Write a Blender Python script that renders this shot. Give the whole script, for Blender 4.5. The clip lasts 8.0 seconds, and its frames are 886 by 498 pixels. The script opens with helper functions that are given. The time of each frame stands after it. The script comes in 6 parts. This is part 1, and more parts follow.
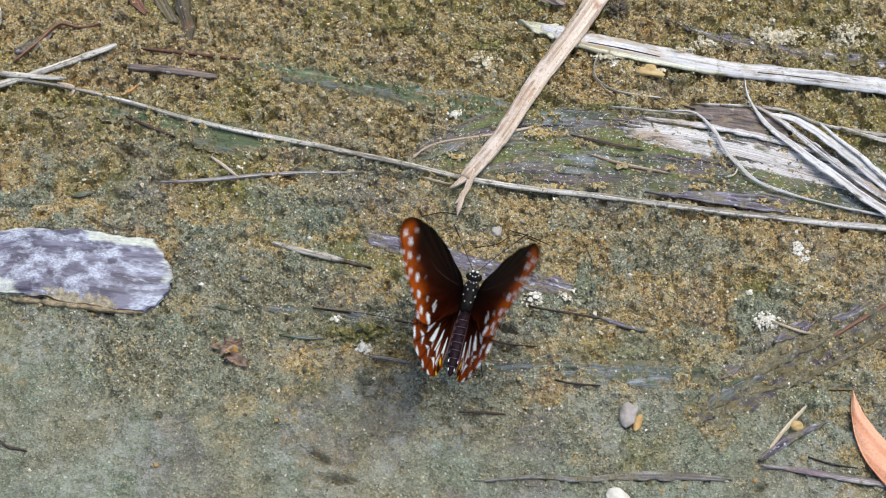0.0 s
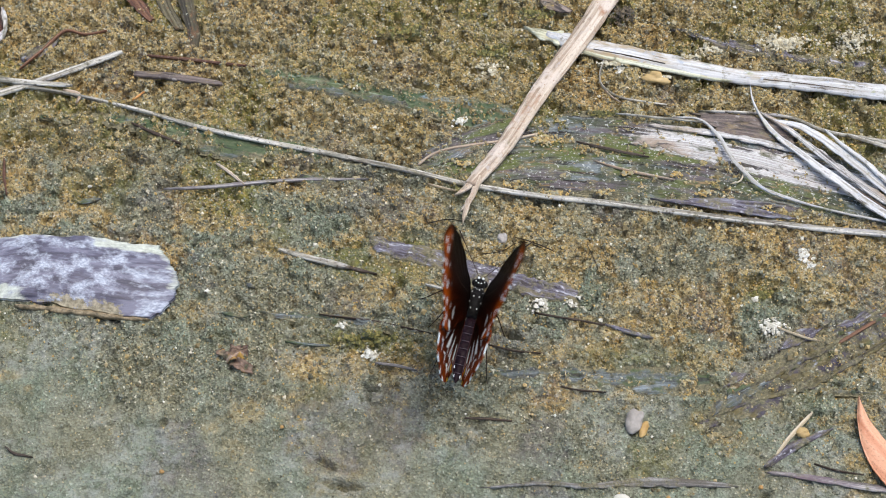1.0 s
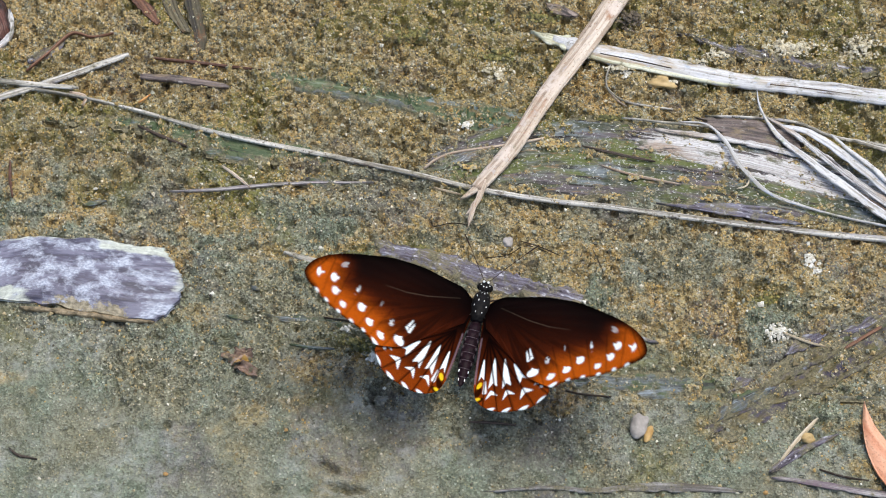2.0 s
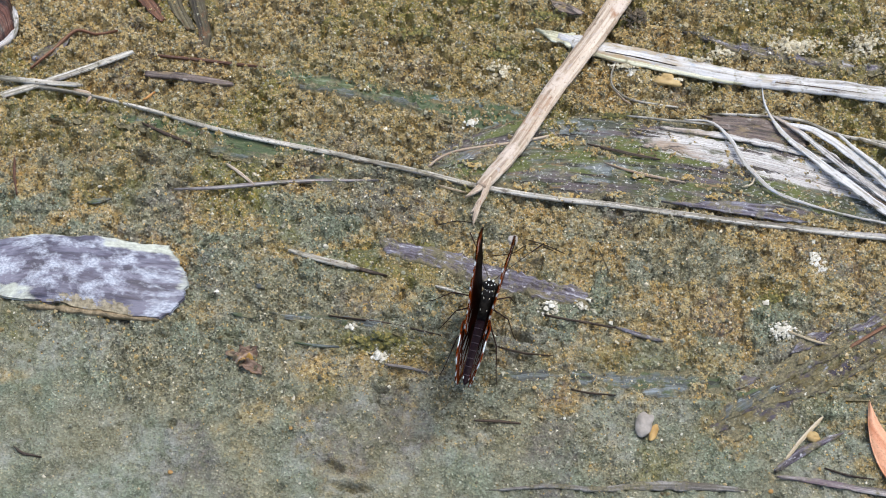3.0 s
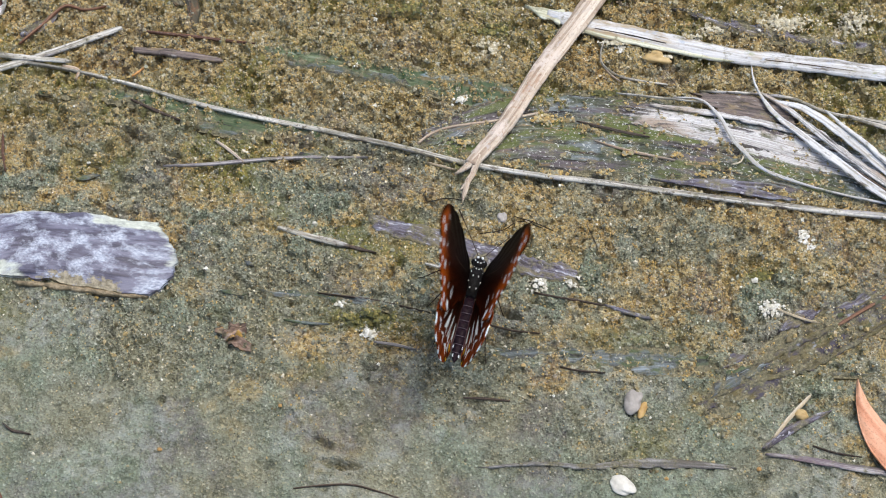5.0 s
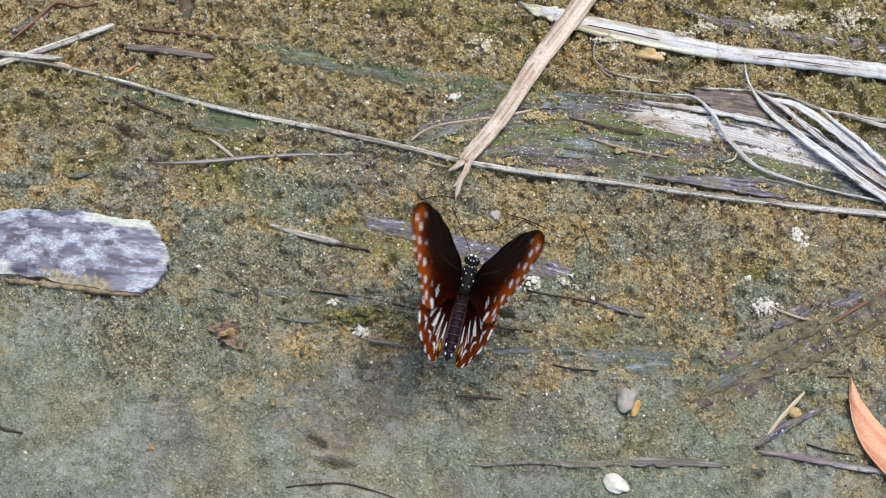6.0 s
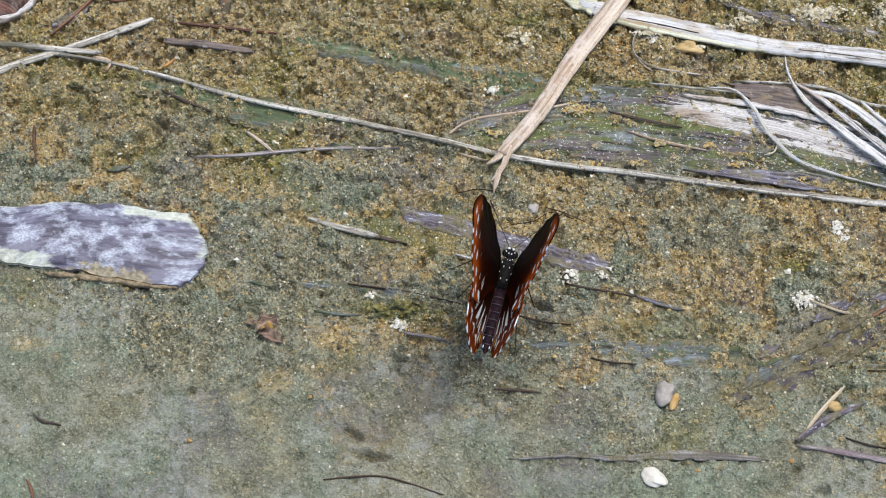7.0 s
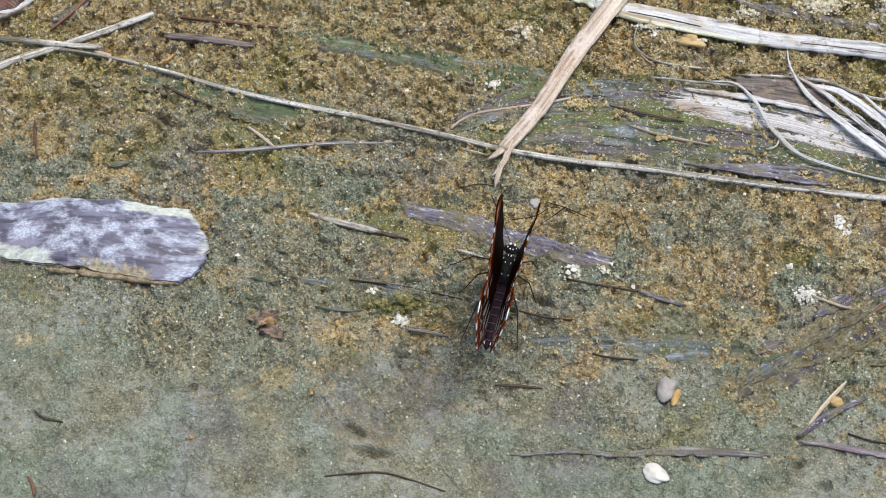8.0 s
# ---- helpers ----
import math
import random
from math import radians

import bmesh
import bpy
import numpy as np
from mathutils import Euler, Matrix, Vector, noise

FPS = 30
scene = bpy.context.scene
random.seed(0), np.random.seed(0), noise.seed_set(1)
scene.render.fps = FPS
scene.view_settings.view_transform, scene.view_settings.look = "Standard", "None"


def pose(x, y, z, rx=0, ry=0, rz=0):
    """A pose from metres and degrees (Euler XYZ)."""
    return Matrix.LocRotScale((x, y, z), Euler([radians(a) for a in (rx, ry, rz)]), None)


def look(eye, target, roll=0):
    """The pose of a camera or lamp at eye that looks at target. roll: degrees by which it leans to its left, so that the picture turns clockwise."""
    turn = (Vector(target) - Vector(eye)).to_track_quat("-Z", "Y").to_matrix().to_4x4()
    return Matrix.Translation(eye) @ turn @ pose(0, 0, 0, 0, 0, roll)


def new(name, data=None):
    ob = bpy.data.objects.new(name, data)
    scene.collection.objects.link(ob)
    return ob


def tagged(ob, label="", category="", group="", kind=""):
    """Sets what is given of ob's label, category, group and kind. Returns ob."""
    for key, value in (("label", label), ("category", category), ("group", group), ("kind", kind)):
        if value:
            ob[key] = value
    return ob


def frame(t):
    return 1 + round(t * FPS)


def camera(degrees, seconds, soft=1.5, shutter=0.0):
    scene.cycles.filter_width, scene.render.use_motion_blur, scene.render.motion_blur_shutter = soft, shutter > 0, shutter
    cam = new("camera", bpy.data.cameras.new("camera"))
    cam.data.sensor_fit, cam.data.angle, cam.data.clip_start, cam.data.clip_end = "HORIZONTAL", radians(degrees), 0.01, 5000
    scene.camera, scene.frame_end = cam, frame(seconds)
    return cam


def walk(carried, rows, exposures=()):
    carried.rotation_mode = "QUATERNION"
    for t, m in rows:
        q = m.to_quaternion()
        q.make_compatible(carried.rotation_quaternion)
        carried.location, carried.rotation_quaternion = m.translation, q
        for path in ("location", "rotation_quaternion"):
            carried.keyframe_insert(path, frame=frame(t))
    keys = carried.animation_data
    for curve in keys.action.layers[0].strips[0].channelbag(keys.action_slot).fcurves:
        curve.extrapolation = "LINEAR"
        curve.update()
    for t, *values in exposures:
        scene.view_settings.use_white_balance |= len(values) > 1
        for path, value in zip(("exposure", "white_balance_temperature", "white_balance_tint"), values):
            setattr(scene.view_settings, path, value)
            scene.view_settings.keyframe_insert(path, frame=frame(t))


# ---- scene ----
MM = 0.001

# ---- camera ----
cam = camera(24.0, 8.0, soft=1.05, shutter=0.35)
PATH = [
    (0.0, pose(0.00096, -0.26573, 0.46034, 30.479, -0.334, -0.691)),
    (0.5, pose(0.00057, -0.26560, 0.46059, 30.548, -0.233, -0.623)),
    (1.0, pose(0.00016, -0.26647, 0.45997, 30.751, -0.275, -0.649)),
    (1.5, pose(0.00135, -0.26726, 0.45890, 30.982, -0.150, -0.432)),
    (3.0, pose(0.00039, -0.26618, 0.45887, 30.831, -0.169, -0.233)),
    (3.5, pose(-0.00045, -0.26549, 0.45953, 30.574, -0.089, -0.306)),
    (4.0, pose(0.00021, -0.26642, 0.45914, 30.613, -0.013, -0.348)),
    (4.5, pose(-0.00044, -0.26572, 0.45944, 30.404, -0.240, -0.278)),
    (5.8, pose(-0.00066, -0.26273, 0.46030, 29.594, -0.838, -0.499)),
    (6.0, pose(-0.00066, -0.26247, 0.46004, 29.740, -0.714, -0.501)),
    (6.5, pose(0.00000, -0.26450, 0.45813, 30.000, 0.000, 0.000)),
    (7.0, pose(0.00209, -0.26441, 0.45773, 29.857, 0.438, 0.188)),
    (7.5, pose(0.00159, -0.26293, 0.45803, 29.533, 0.484, 0.139)),
    (8.0, pose(0.00326, -0.26050, 0.45920, 29.280, 0.635, 0.172)),
]
walk(cam, PATH)

# ---- light: bright overcast shade, a soft sun high behind the subject ----
SUN_ELEVATION, SUN_ROTATION = radians(76), radians(60)
world = bpy.data.worlds.new("sky")
scene.world = world
world.use_nodes = True
sky = world.node_tree.nodes.new("ShaderNodeTexSky")
sky.sky_type = "NISHITA"
sky.sun_disc = False
sky.sun_elevation, sky.sun_rotation = SUN_ELEVATION, SUN_ROTATION
sky.air_density, sky.dust_density, sky.ozone_density = 1.0, 3.0, 1.0
background = world.node_tree.nodes["Background"]
background.inputs["Strength"].default_value = 0.145
world.node_tree.links.new(sky.outputs["Color"], background.inputs["Color"])
sun = new("sun", bpy.data.lights.new("sun", "SUN"))
sun.data.energy, sun.data.angle, sun.data.color = 1.8, radians(30), (1.0, 0.97, 0.88)
sun_way = Vector((math.sin(SUN_ROTATION) * math.cos(SUN_ELEVATION), math.cos(SUN_ROTATION) * math.cos(SUN_ELEVATION), math.sin(SUN_ELEVATION)))
sun.matrix_world = look(sun_way * 3, (0, 0, 0))
scene.view_settings.exposure = 0.53


# ---- noise on plan coordinates, in millimetres ----
def lattice(ix, iy, seed):
    ix, iy = np.atleast_1d(ix).astype(np.uint64), np.atleast_1d(iy).astype(np.uint64)
    low = np.uint64(0xFFFFFFFF)
    h = (ix * np.uint64(374761393) + iy * np.uint64(668265263) + np.uint64(seed * 974634777 % 4294967296)) & low
    h = ((h ^ (h >> np.uint64(13))) * np.uint64(1274126177)) & low
    h = ((h ^ (h >> np.uint64(16))) * np.uint64(2246822519)) & low
    return ((h ^ (h >> np.uint64(15))) & np.uint64(0xFFFFFF)).astype(float) / 16777215.0


def vnoise(x, y, size, seed):
    x, y = np.asarray(x, float) / size + 1000.37, np.asarray(y, float) / size + 1000.71
    ix, iy = np.floor(x), np.floor(y)
    u, v = x - ix, y - iy
    u, v = u * u * u * (u * (u * 6 - 15) + 10), v * v * v * (v * (v * 6 - 15) + 10)
    a, b = lattice(ix, iy, seed), lattice(ix + 1, iy, seed)
    c, d = lattice(ix, iy + 1, seed), lattice(ix + 1, iy + 1, seed)
    return ((a + (b - a) * u) * (1 - v) + (c + (d - c) * u) * v).reshape(x.shape)


def fbm(x, y, size, seed, octaves=4, fall=0.5):
    total, amp, norm = 0.0, 1.0, 0.0
    for k in range(octaves):
        total = total + amp * vnoise(x * (0.8 if k % 2 else 1) + y * (0.6 if k % 2 else 0), y * (0.8 if k % 2 else 1) - x * (0.6 if k % 2 else 0), size, seed + 17 * k)
        norm += amp
        amp, size = amp * fall, size / 2.03
    return total / norm


def step(a, b, x):
    t = np.clip((x - a) / (b - a), 0, 1)
    return t * t * (3 - 2 * t)


# pits and hollows in the mud: x, y, half length, half width, turn in degrees, depth
PITS = [
    (*(-110.2, 43.3), 2.0, 1.2, 0, 1.8), (*(-105.0, 42.7), 1.3, 1.3, 0, 2.2), (*(-97.5, 30.0), 0.8, 0.7, 0, 1.9), (*(-116.2, 43.3), 2.2, 1.3, 0, 2.2), (*(-77.0, 37.3), 3.4, 1.0, -20, 1.6), (*(-65.4, 29.6), 3.0, 0.8, -15, 1.5), (*(-17.2, 35.1), 3.0, 1.1, -20, 1.7), (*(-49.1, 43.0), 3.0, 1.0, -15, 1.4), (*(-2.1, 40.0), 3.4, 1.0, 12, 1.6), (*(-36.5, 46.5), 2.6, 0.8, -30, 1.5), (*(11.5, 55.9), 3.0, 1.2, 20, 1.5), (*(-76.5, 19.9), 1.6, 0.7, -20, 1.4), (*(-12.2, 18.2), 1.8, 0.8, 15, 1.4),
    (*(-18.8, -58.5), 4.6, 1.1, -6, 2.2), (*(-23.4, -53.1), 2.6, 0.9, -25, 1.6), (*(85.3, -5.1), 4.5, 3.2, -15, 1.6), (*(83.1, -2.8), 1.5, 2.0, 0, 1.4),
    (*(-13.0, -32.7), 2.2, 0.5, -30, 1.5), (*(-13.3, -35.0), 0.6, 1.6, 10, 1.4), (*(-63.6, -41.6), 1.0, 1.2, 0, 1.4), (*(-66.5, -32.6), 0.7, 0.7, 0, 1.5),
    (*(-33.1, 33.0), 5.0, 1.0, -12, 1.6), (*(-49.9, -17.3), 2.0, 0.6, -10, 1.2), (*(-5.6, -3.0), 1.6, 1.0, -45, 1.6), (*(-7.7, -5.5), 0.6, 1.6, 0, 1.4),
    (*(21.3, -17.0), 2.6, 1.2, -20, 1.6), (*(21.2, -22.5), 3.0, 1.1, -12, 1.5), (*(30.6, -14.5), 3.0, 0.8, -20, 1.2), (*(65.2, -24.4), 3.0, 1.0, -15, 1.2),
    (*(82.3, -62.0), 1.4, 1.0, 20, 1.6), (*(87.9, -67.8), 1.5, 1.2, 0, 1.8), (*(95.9, -41.0), 2.6, 1.3, 10, 1.6), (*(-56.3, 24.7), 2.2, 0.8, -5, 1.5),
    (*(-12.5, 40.8), 6.0, 1.2, -8, 1.4), (*(-25.8, 39.4), 2.0, 1.5, 10, 1.4), (*(31.6, 22.0), 5.0, 1.1, -10, 1.2),
]


def roughness_of_mud(x, y):
    """1 on the crumbly sand, 0 on the smooth silt."""
    n = fbm(x, y, 30, 61, 3) - 0.5
    return step(-62, 4, y + 0.16 * x + 55 * n)


def height(x, y):
    """Height of the mud over the plan, millimetres."""
    x, y = np.asarray(x, float), np.asarray(y, float)
    r = roughness_of_mud(x, y) * (1 + 0.55 * step(10, 50, y))
    near = 1 - step(200, 900, np.hypot(x, y))
    h = 2.2 * (fbm(x, y, 42, 3, 3) - 0.5)
    crumbs = 1 - 2.2 * np.abs(fbm(x, y, 3.6, 11, 3, 0.6) - 0.5)
    h = h + (0.20 + 0.80 * r) * (fbm(x, y, 7, 7, 3) - 0.5) * 1.2
    h = h + (0.20 + 0.52 * r) * (crumbs - 0.75) * 1.3
    h = h + (0.30 + 0.95 * r) * (fbm(x, y, 1.3, 23, 2, 0.6) - 0.5)
    # crisp crevices between the crumbs, and clumps that stand proud
    gouge = step(0.565, 0.62, fbm(x, y, 2.6, 97, 3)) * (0.30 + 0.70 * r)
    clump = step(0.53, 0.60, fbm(x, y, 2.2, 103, 3)) * (0.25 + 0.75 * r)
    h = h - 1.9 * gouge + 0.55 * clump * near
    wob = 1 + 0.9 * (vnoise(x, y, 1.8, 5) - 0.5)
    for px, py, a, b, turn, deep in PITS:
        c, s = math.cos(radians(turn)), math.sin(radians(turn))
        dx, dy = x - px, y - py
        d = ((dx * c + dy * s) / a) ** 2 + ((dy * c - dx * s) / b) ** 2
        h = h - 1.8 * deep * np.exp(-np.minimum((d * wob) ** 1.6, 60))
    return h * near


def level(x, y):
    """The smooth level of the mud, on which thin things lie."""
    x, y = np.asarray(x, float), np.asarray(y, float)
    return 2.2 * (fbm(x, y, 42, 3, 3) - 0.5)


# ---- meshes ----
def mesh_of(name, verts, faces, material=None, smooth=True, attributes=()):
    """A mesh from arrays: verts (n, 3) in millimetres, faces (m, 3 or 4)."""
    verts, faces = np.asarray(verts, np.float32) * MM, np.asarray(faces, np.int32)
    me = bpy.data.meshes.new(name)
    m, k = faces.shape
    me.vertices.add(len(verts))
    me.vertices.foreach_set("co", verts.ravel())
    me.loops.add(m * k)
    me.loops.foreach_set("vertex_index", faces.ravel())
    me.polygons.add(m)
    me.polygons.foreach_set("loop_start", np.arange(0, m * k, k, dtype=np.int32))
    me.polygons.foreach_set("use_smooth", np.full(m, smooth))
    for label, values in attributes:
        values = np.asarray(values, np.float32)
        kind, field = ("FLOAT", "value") if values.ndim == 1 else ("FLOAT_COLOR", "color") if values.shape[1] == 4 else ("FLOAT_VECTOR", "vector")
        at = me.attributes.new(label, kind, "POINT")
        at.data.foreach_set(field, values.ravel())
    me.update(calc_edges=True)
    me.validate()
    if material:
        me.materials.append(material)
    return me


def grid_faces(rows, cols, start=0, flip=False):
    i = np.arange(rows - 1)[:, None] * cols + np.arange(cols - 1)[None, :] + start
    f = np.stack([i, i + 1, i + cols + 1, i + cols], -1).reshape(-1, 4)
    return f[:, ::-1] if flip else f


def part(name, me, parent, label=""):
    ob = new(name, me)
    ob.parent = parent
    return tagged(ob, label)


def spline(pts, n):
    """n points on a smooth curve through pts, evenly by length."""
    p = np.asarray(pts, float)
    if len(p) == 2:
        return p[0] + (p[1] - p[0]) * np.linspace(0, 1, n)[:, None]
    q = np.vstack([2 * p[0] - p[1], p, 2 * p[-1] - p[-2]])
    t = np.linspace(0, 1, 24, endpoint=False)[:, None]
    out = []
    for a, b, c, d in zip(q, q[1:], q[2:], q[3:]):
        out.append(0.5 * (2 * b + (c - a) * t + (2 * a - 5 * b + 4 * c - d) * t ** 2 + (3 * b - a - 3 * c + d) * t ** 3))
    out = np.vstack(out + [p[-1:]])
    s = np.concatenate([[0], np.cumsum(np.linalg.norm(np.diff(out, axis=0), axis=1))])
    want = np.linspace(0, s[-1], n)
    return np.stack([np.interp(want, s, out[:, k]) for k in range(out.shape[1])], -1)


# ---- materials ----
def nodes_of(name):
    m = bpy.data.materials.new(name)
    m.use_nodes = True
    t = m.node_tree
    return m, t, t.nodes["Principled BSDF"]


def put(t, socket, value):
    if hasattr(value, "links"):
        t.links.new(value, socket)
    elif value is not None:
        socket.default_value = value


def rgb(c):
    return (*c, 1.0)


def mixed(t, factor, a, b, blend="MIX"):
    n = t.nodes.new("ShaderNodeMix")
    n.data_type, n.blend_type = "RGBA", blend
    put(t, n.inputs[0], factor)
    put(t, n.inputs[6], rgb(a) if isinstance(a, tuple) and len(a) == 3 else a)
    put(t, n.inputs[7], rgb(b) if isinstance(b, tuple) and len(b) == 3 else b)
    return n.outputs[2]


def math_of(t, op, a, b=None):
    n = t.nodes.new("ShaderNodeMath")
    n.operation = op
    n.use_clamp = op in ("MULTIPLY_ADD",)
    put(t, n.inputs[0], a)
    if b is not None:
        put(t, n.inputs[1], b)
    return n.outputs[0]


def ramp(t, factor, stops, constant=False):
    n = t.nodes.new("ShaderNodeValToRGB")
    r = n.color_ramp
    if constant:
        r.interpolation = "CONSTANT"
    while len(r.elements) < len(stops):
        r.elements.new(0.5)
    for e, (p, c) in zip(r.elements, stops):
        e.position, e.color = p, (rgb(c) if isinstance(c, tuple) else (c, c, c, 1))
    put(t, n.inputs[0], factor)
    return n.outputs[0]


def noise_of(t, vector, scale, detail=4, rough=0.6):
    n = t.nodes.new("ShaderNodeTexNoise")
    n.inputs["Scale"].default_value, n.inputs["Detail"].default_value, n.inputs["Roughness"].default_value = scale, detail, rough
    put(t, n.inputs["Vector"], vector)
    return n.outputs["Fac"]


def scaled(t, vector, s):
    n = t.nodes.new("ShaderNodeVectorMath")
    n.operation = "MULTIPLY"
    put(t, n.inputs[0], vector)
    n.inputs[1].default_value = s
    return n.outputs[0]


def bumped(t, bsdf, fac, strength, distance):
    n = t.nodes.new("ShaderNodeBump")
    n.inputs["Strength"].default_value, n.inputs["Distance"].default_value = strength, distance
    put(t, n.inputs["Height"], fac)
    t.links.new(n.outputs[0], bsdf.inputs["Normal"])


def attribute(t, name):
    n = t.nodes.new("ShaderNodeAttribute")
    n.attribute_name = name
    return n


def place_of(t):
    return t.nodes.new("ShaderNodeTexCoord").outputs["Object"]


def mud_material():
    m, t, b = nodes_of("wet sandy mud")
    at = attribute(t, "stain_sheen")
    sep = t.nodes.new("ShaderNodeSeparateColor")
    t.links.new(at.outputs["Color"], sep.inputs[0])
    where = place_of(t)
    silt = ramp(t, noise_of(t, where, 160, 6, 0.65), [(0.34, (0.110, 0.112, 0.076)), (0.5, (0.215, 0.220, 0.158)), (0.64, (0.32, 0.328, 0.255))])
    cells = t.nodes.new("ShaderNodeTexVoronoi")
    cells.inputs["Scale"].default_value = 1150
    t.links.new(where, cells.inputs["Vector"])
    pick = t.nodes.new("ShaderNodeSeparateColor")
    t.links.new(cells.outputs["Color"], pick.inputs[0])
    sand = ramp(t, pick.outputs[0], [(0.0, (0.035, 0.024, 0.010)), (0.22, (0.20, 0.13, 0.040)), (0.55, (0.50, 0.345, 0.105)), (0.8, (0.47, 0.37, 0.165)), (0.95, (0.66, 0.54, 0.29)), (1.0, (0.85, 0.80, 0.66))])
    small = t.nodes.new("ShaderNodeTexVoronoi")
    small.inputs["Scale"].default_value = 2100
    t.links.new(where, small.inputs["Vector"])
    pick_small = t.nodes.new("ShaderNodeSeparateColor")
    t.links.new(small.outputs["Color"], pick_small.inputs[0])
    # white cells stand in for wet glints, the darkest for crevice shade
    speck = ramp(t, pick_small.outputs[1], [(0.0, (0.016, 0.014, 0.008)), (0.14, (0.060, 0.058, 0.036)), (0.45, (0.165, 0.168, 0.116)), (0.72, (0.25, 0.262, 0.196)), (0.90, (0.36, 0.375, 0.31)), (0.97, (0.42, 0.33, 0.16)), (1.0, (0.78, 0.77, 0.68))])
    warm = ramp(t, noise_of(t, where, 75, 4, 0.6), [(0.45, 0.0), (0.62, 0.75)])
    sand = mixed(t, warm, sand, mixed(t, 1.0, sand, (1.14, 0.91, 0.72), "MULTIPLY"))
    base = mixed(t, ramp(t, attribute(t, "rough").outputs["Fac"], [(0.0, 0.40), (0.8, 0.74)]), silt, speck)
    tinge = ramp(t, noise_of(t, where, 38, 4, 0.6), [(0.40, (1.04, 0.99, 0.88)), (0.50, (0.98, 1.0, 0.97)), (0.60, (0.88, 1.0, 0.96))])
    base = mixed(t, 1.0, base, tinge, "MULTIPLY")
    base = mixed(t, math_of(t, "MULTIPLY", sep.outputs[0], 0.80), base, sand)
    fine = noise_of(t, where, 420, 5, 0.7)
    moss = ramp(t, fine, [(0.3, (0.060, 0.068, 0.018)), (0.55, (0.165, 0.160, 0.030)), (0.75, (0.33, 0.29, 0.055))])
    base = mixed(t, math_of(t, "MULTIPLY", sep.outputs[1], ramp(t, fine, [(0.25, 0.35), (0.6, 1.0)])), base, moss)
    dark = ramp(t, fine, [(0.3, (0.07, 0.055, 0.06)), (0.7, (0.17, 0.14, 0.17))])
    base = mixed(t, math_of(t, "MULTIPLY", sep.outputs[2], ramp(t, fine, [(0.35, 0.2), (0.6, 0.9)])), base, dark)
    # wet sheen put into the colour as a paler tone
    sheen = ramp(t, noise_of(t, where, 420, 5, 0.75), [(0.42, 0.0), (0.66, 0.7)])
    base = mixed(t, math_of(t, "MULTIPLY", at.outputs["Alpha"], sheen), base, (0.38, 0.395, 0.355))
    t.links.new(base, b.inputs["Base Color"])
    t.links.new(ramp(t, noise_of(t, where, 260, 3), [(0.3, 0.32), (0.7, 0.62)]), b.inputs["Roughness"])
    b.inputs["Specular IOR Level"].default_value = 0.45
    relief = math_of(t, "ADD", noise_of(t, where, 900, 5, 0.7), math_of(t, "MULTIPLY", small.outputs["Distance"], 0.45))
    bumped(t, b, relief, 0.95, 0.0010)
    return m


def grain_material(name, stops, rough=0.4):
    m, t, b = nodes_of(name)
    geo = t.nodes.new("ShaderNodeNewGeometry")
    where = place_of(t)
    tone = ramp(t, geo.outputs["Random Per Island"], stops)
    tone = mixed(t, ramp(t, noise_of(t, where, 1700, 3), [(0.45, 0.0), (0.75, 0.4)]), tone, (0.12, 0.10, 0.055))
    t.links.new(tone, b.inputs["Base Color"])
    b.inputs["Roughness"].default_value = rough
    b.inputs["Specular IOR Level"].default_value = 0.6
    bumped(t, b, noise_of(t, where, 2500, 3), 0.4, 0.0003)
    return m


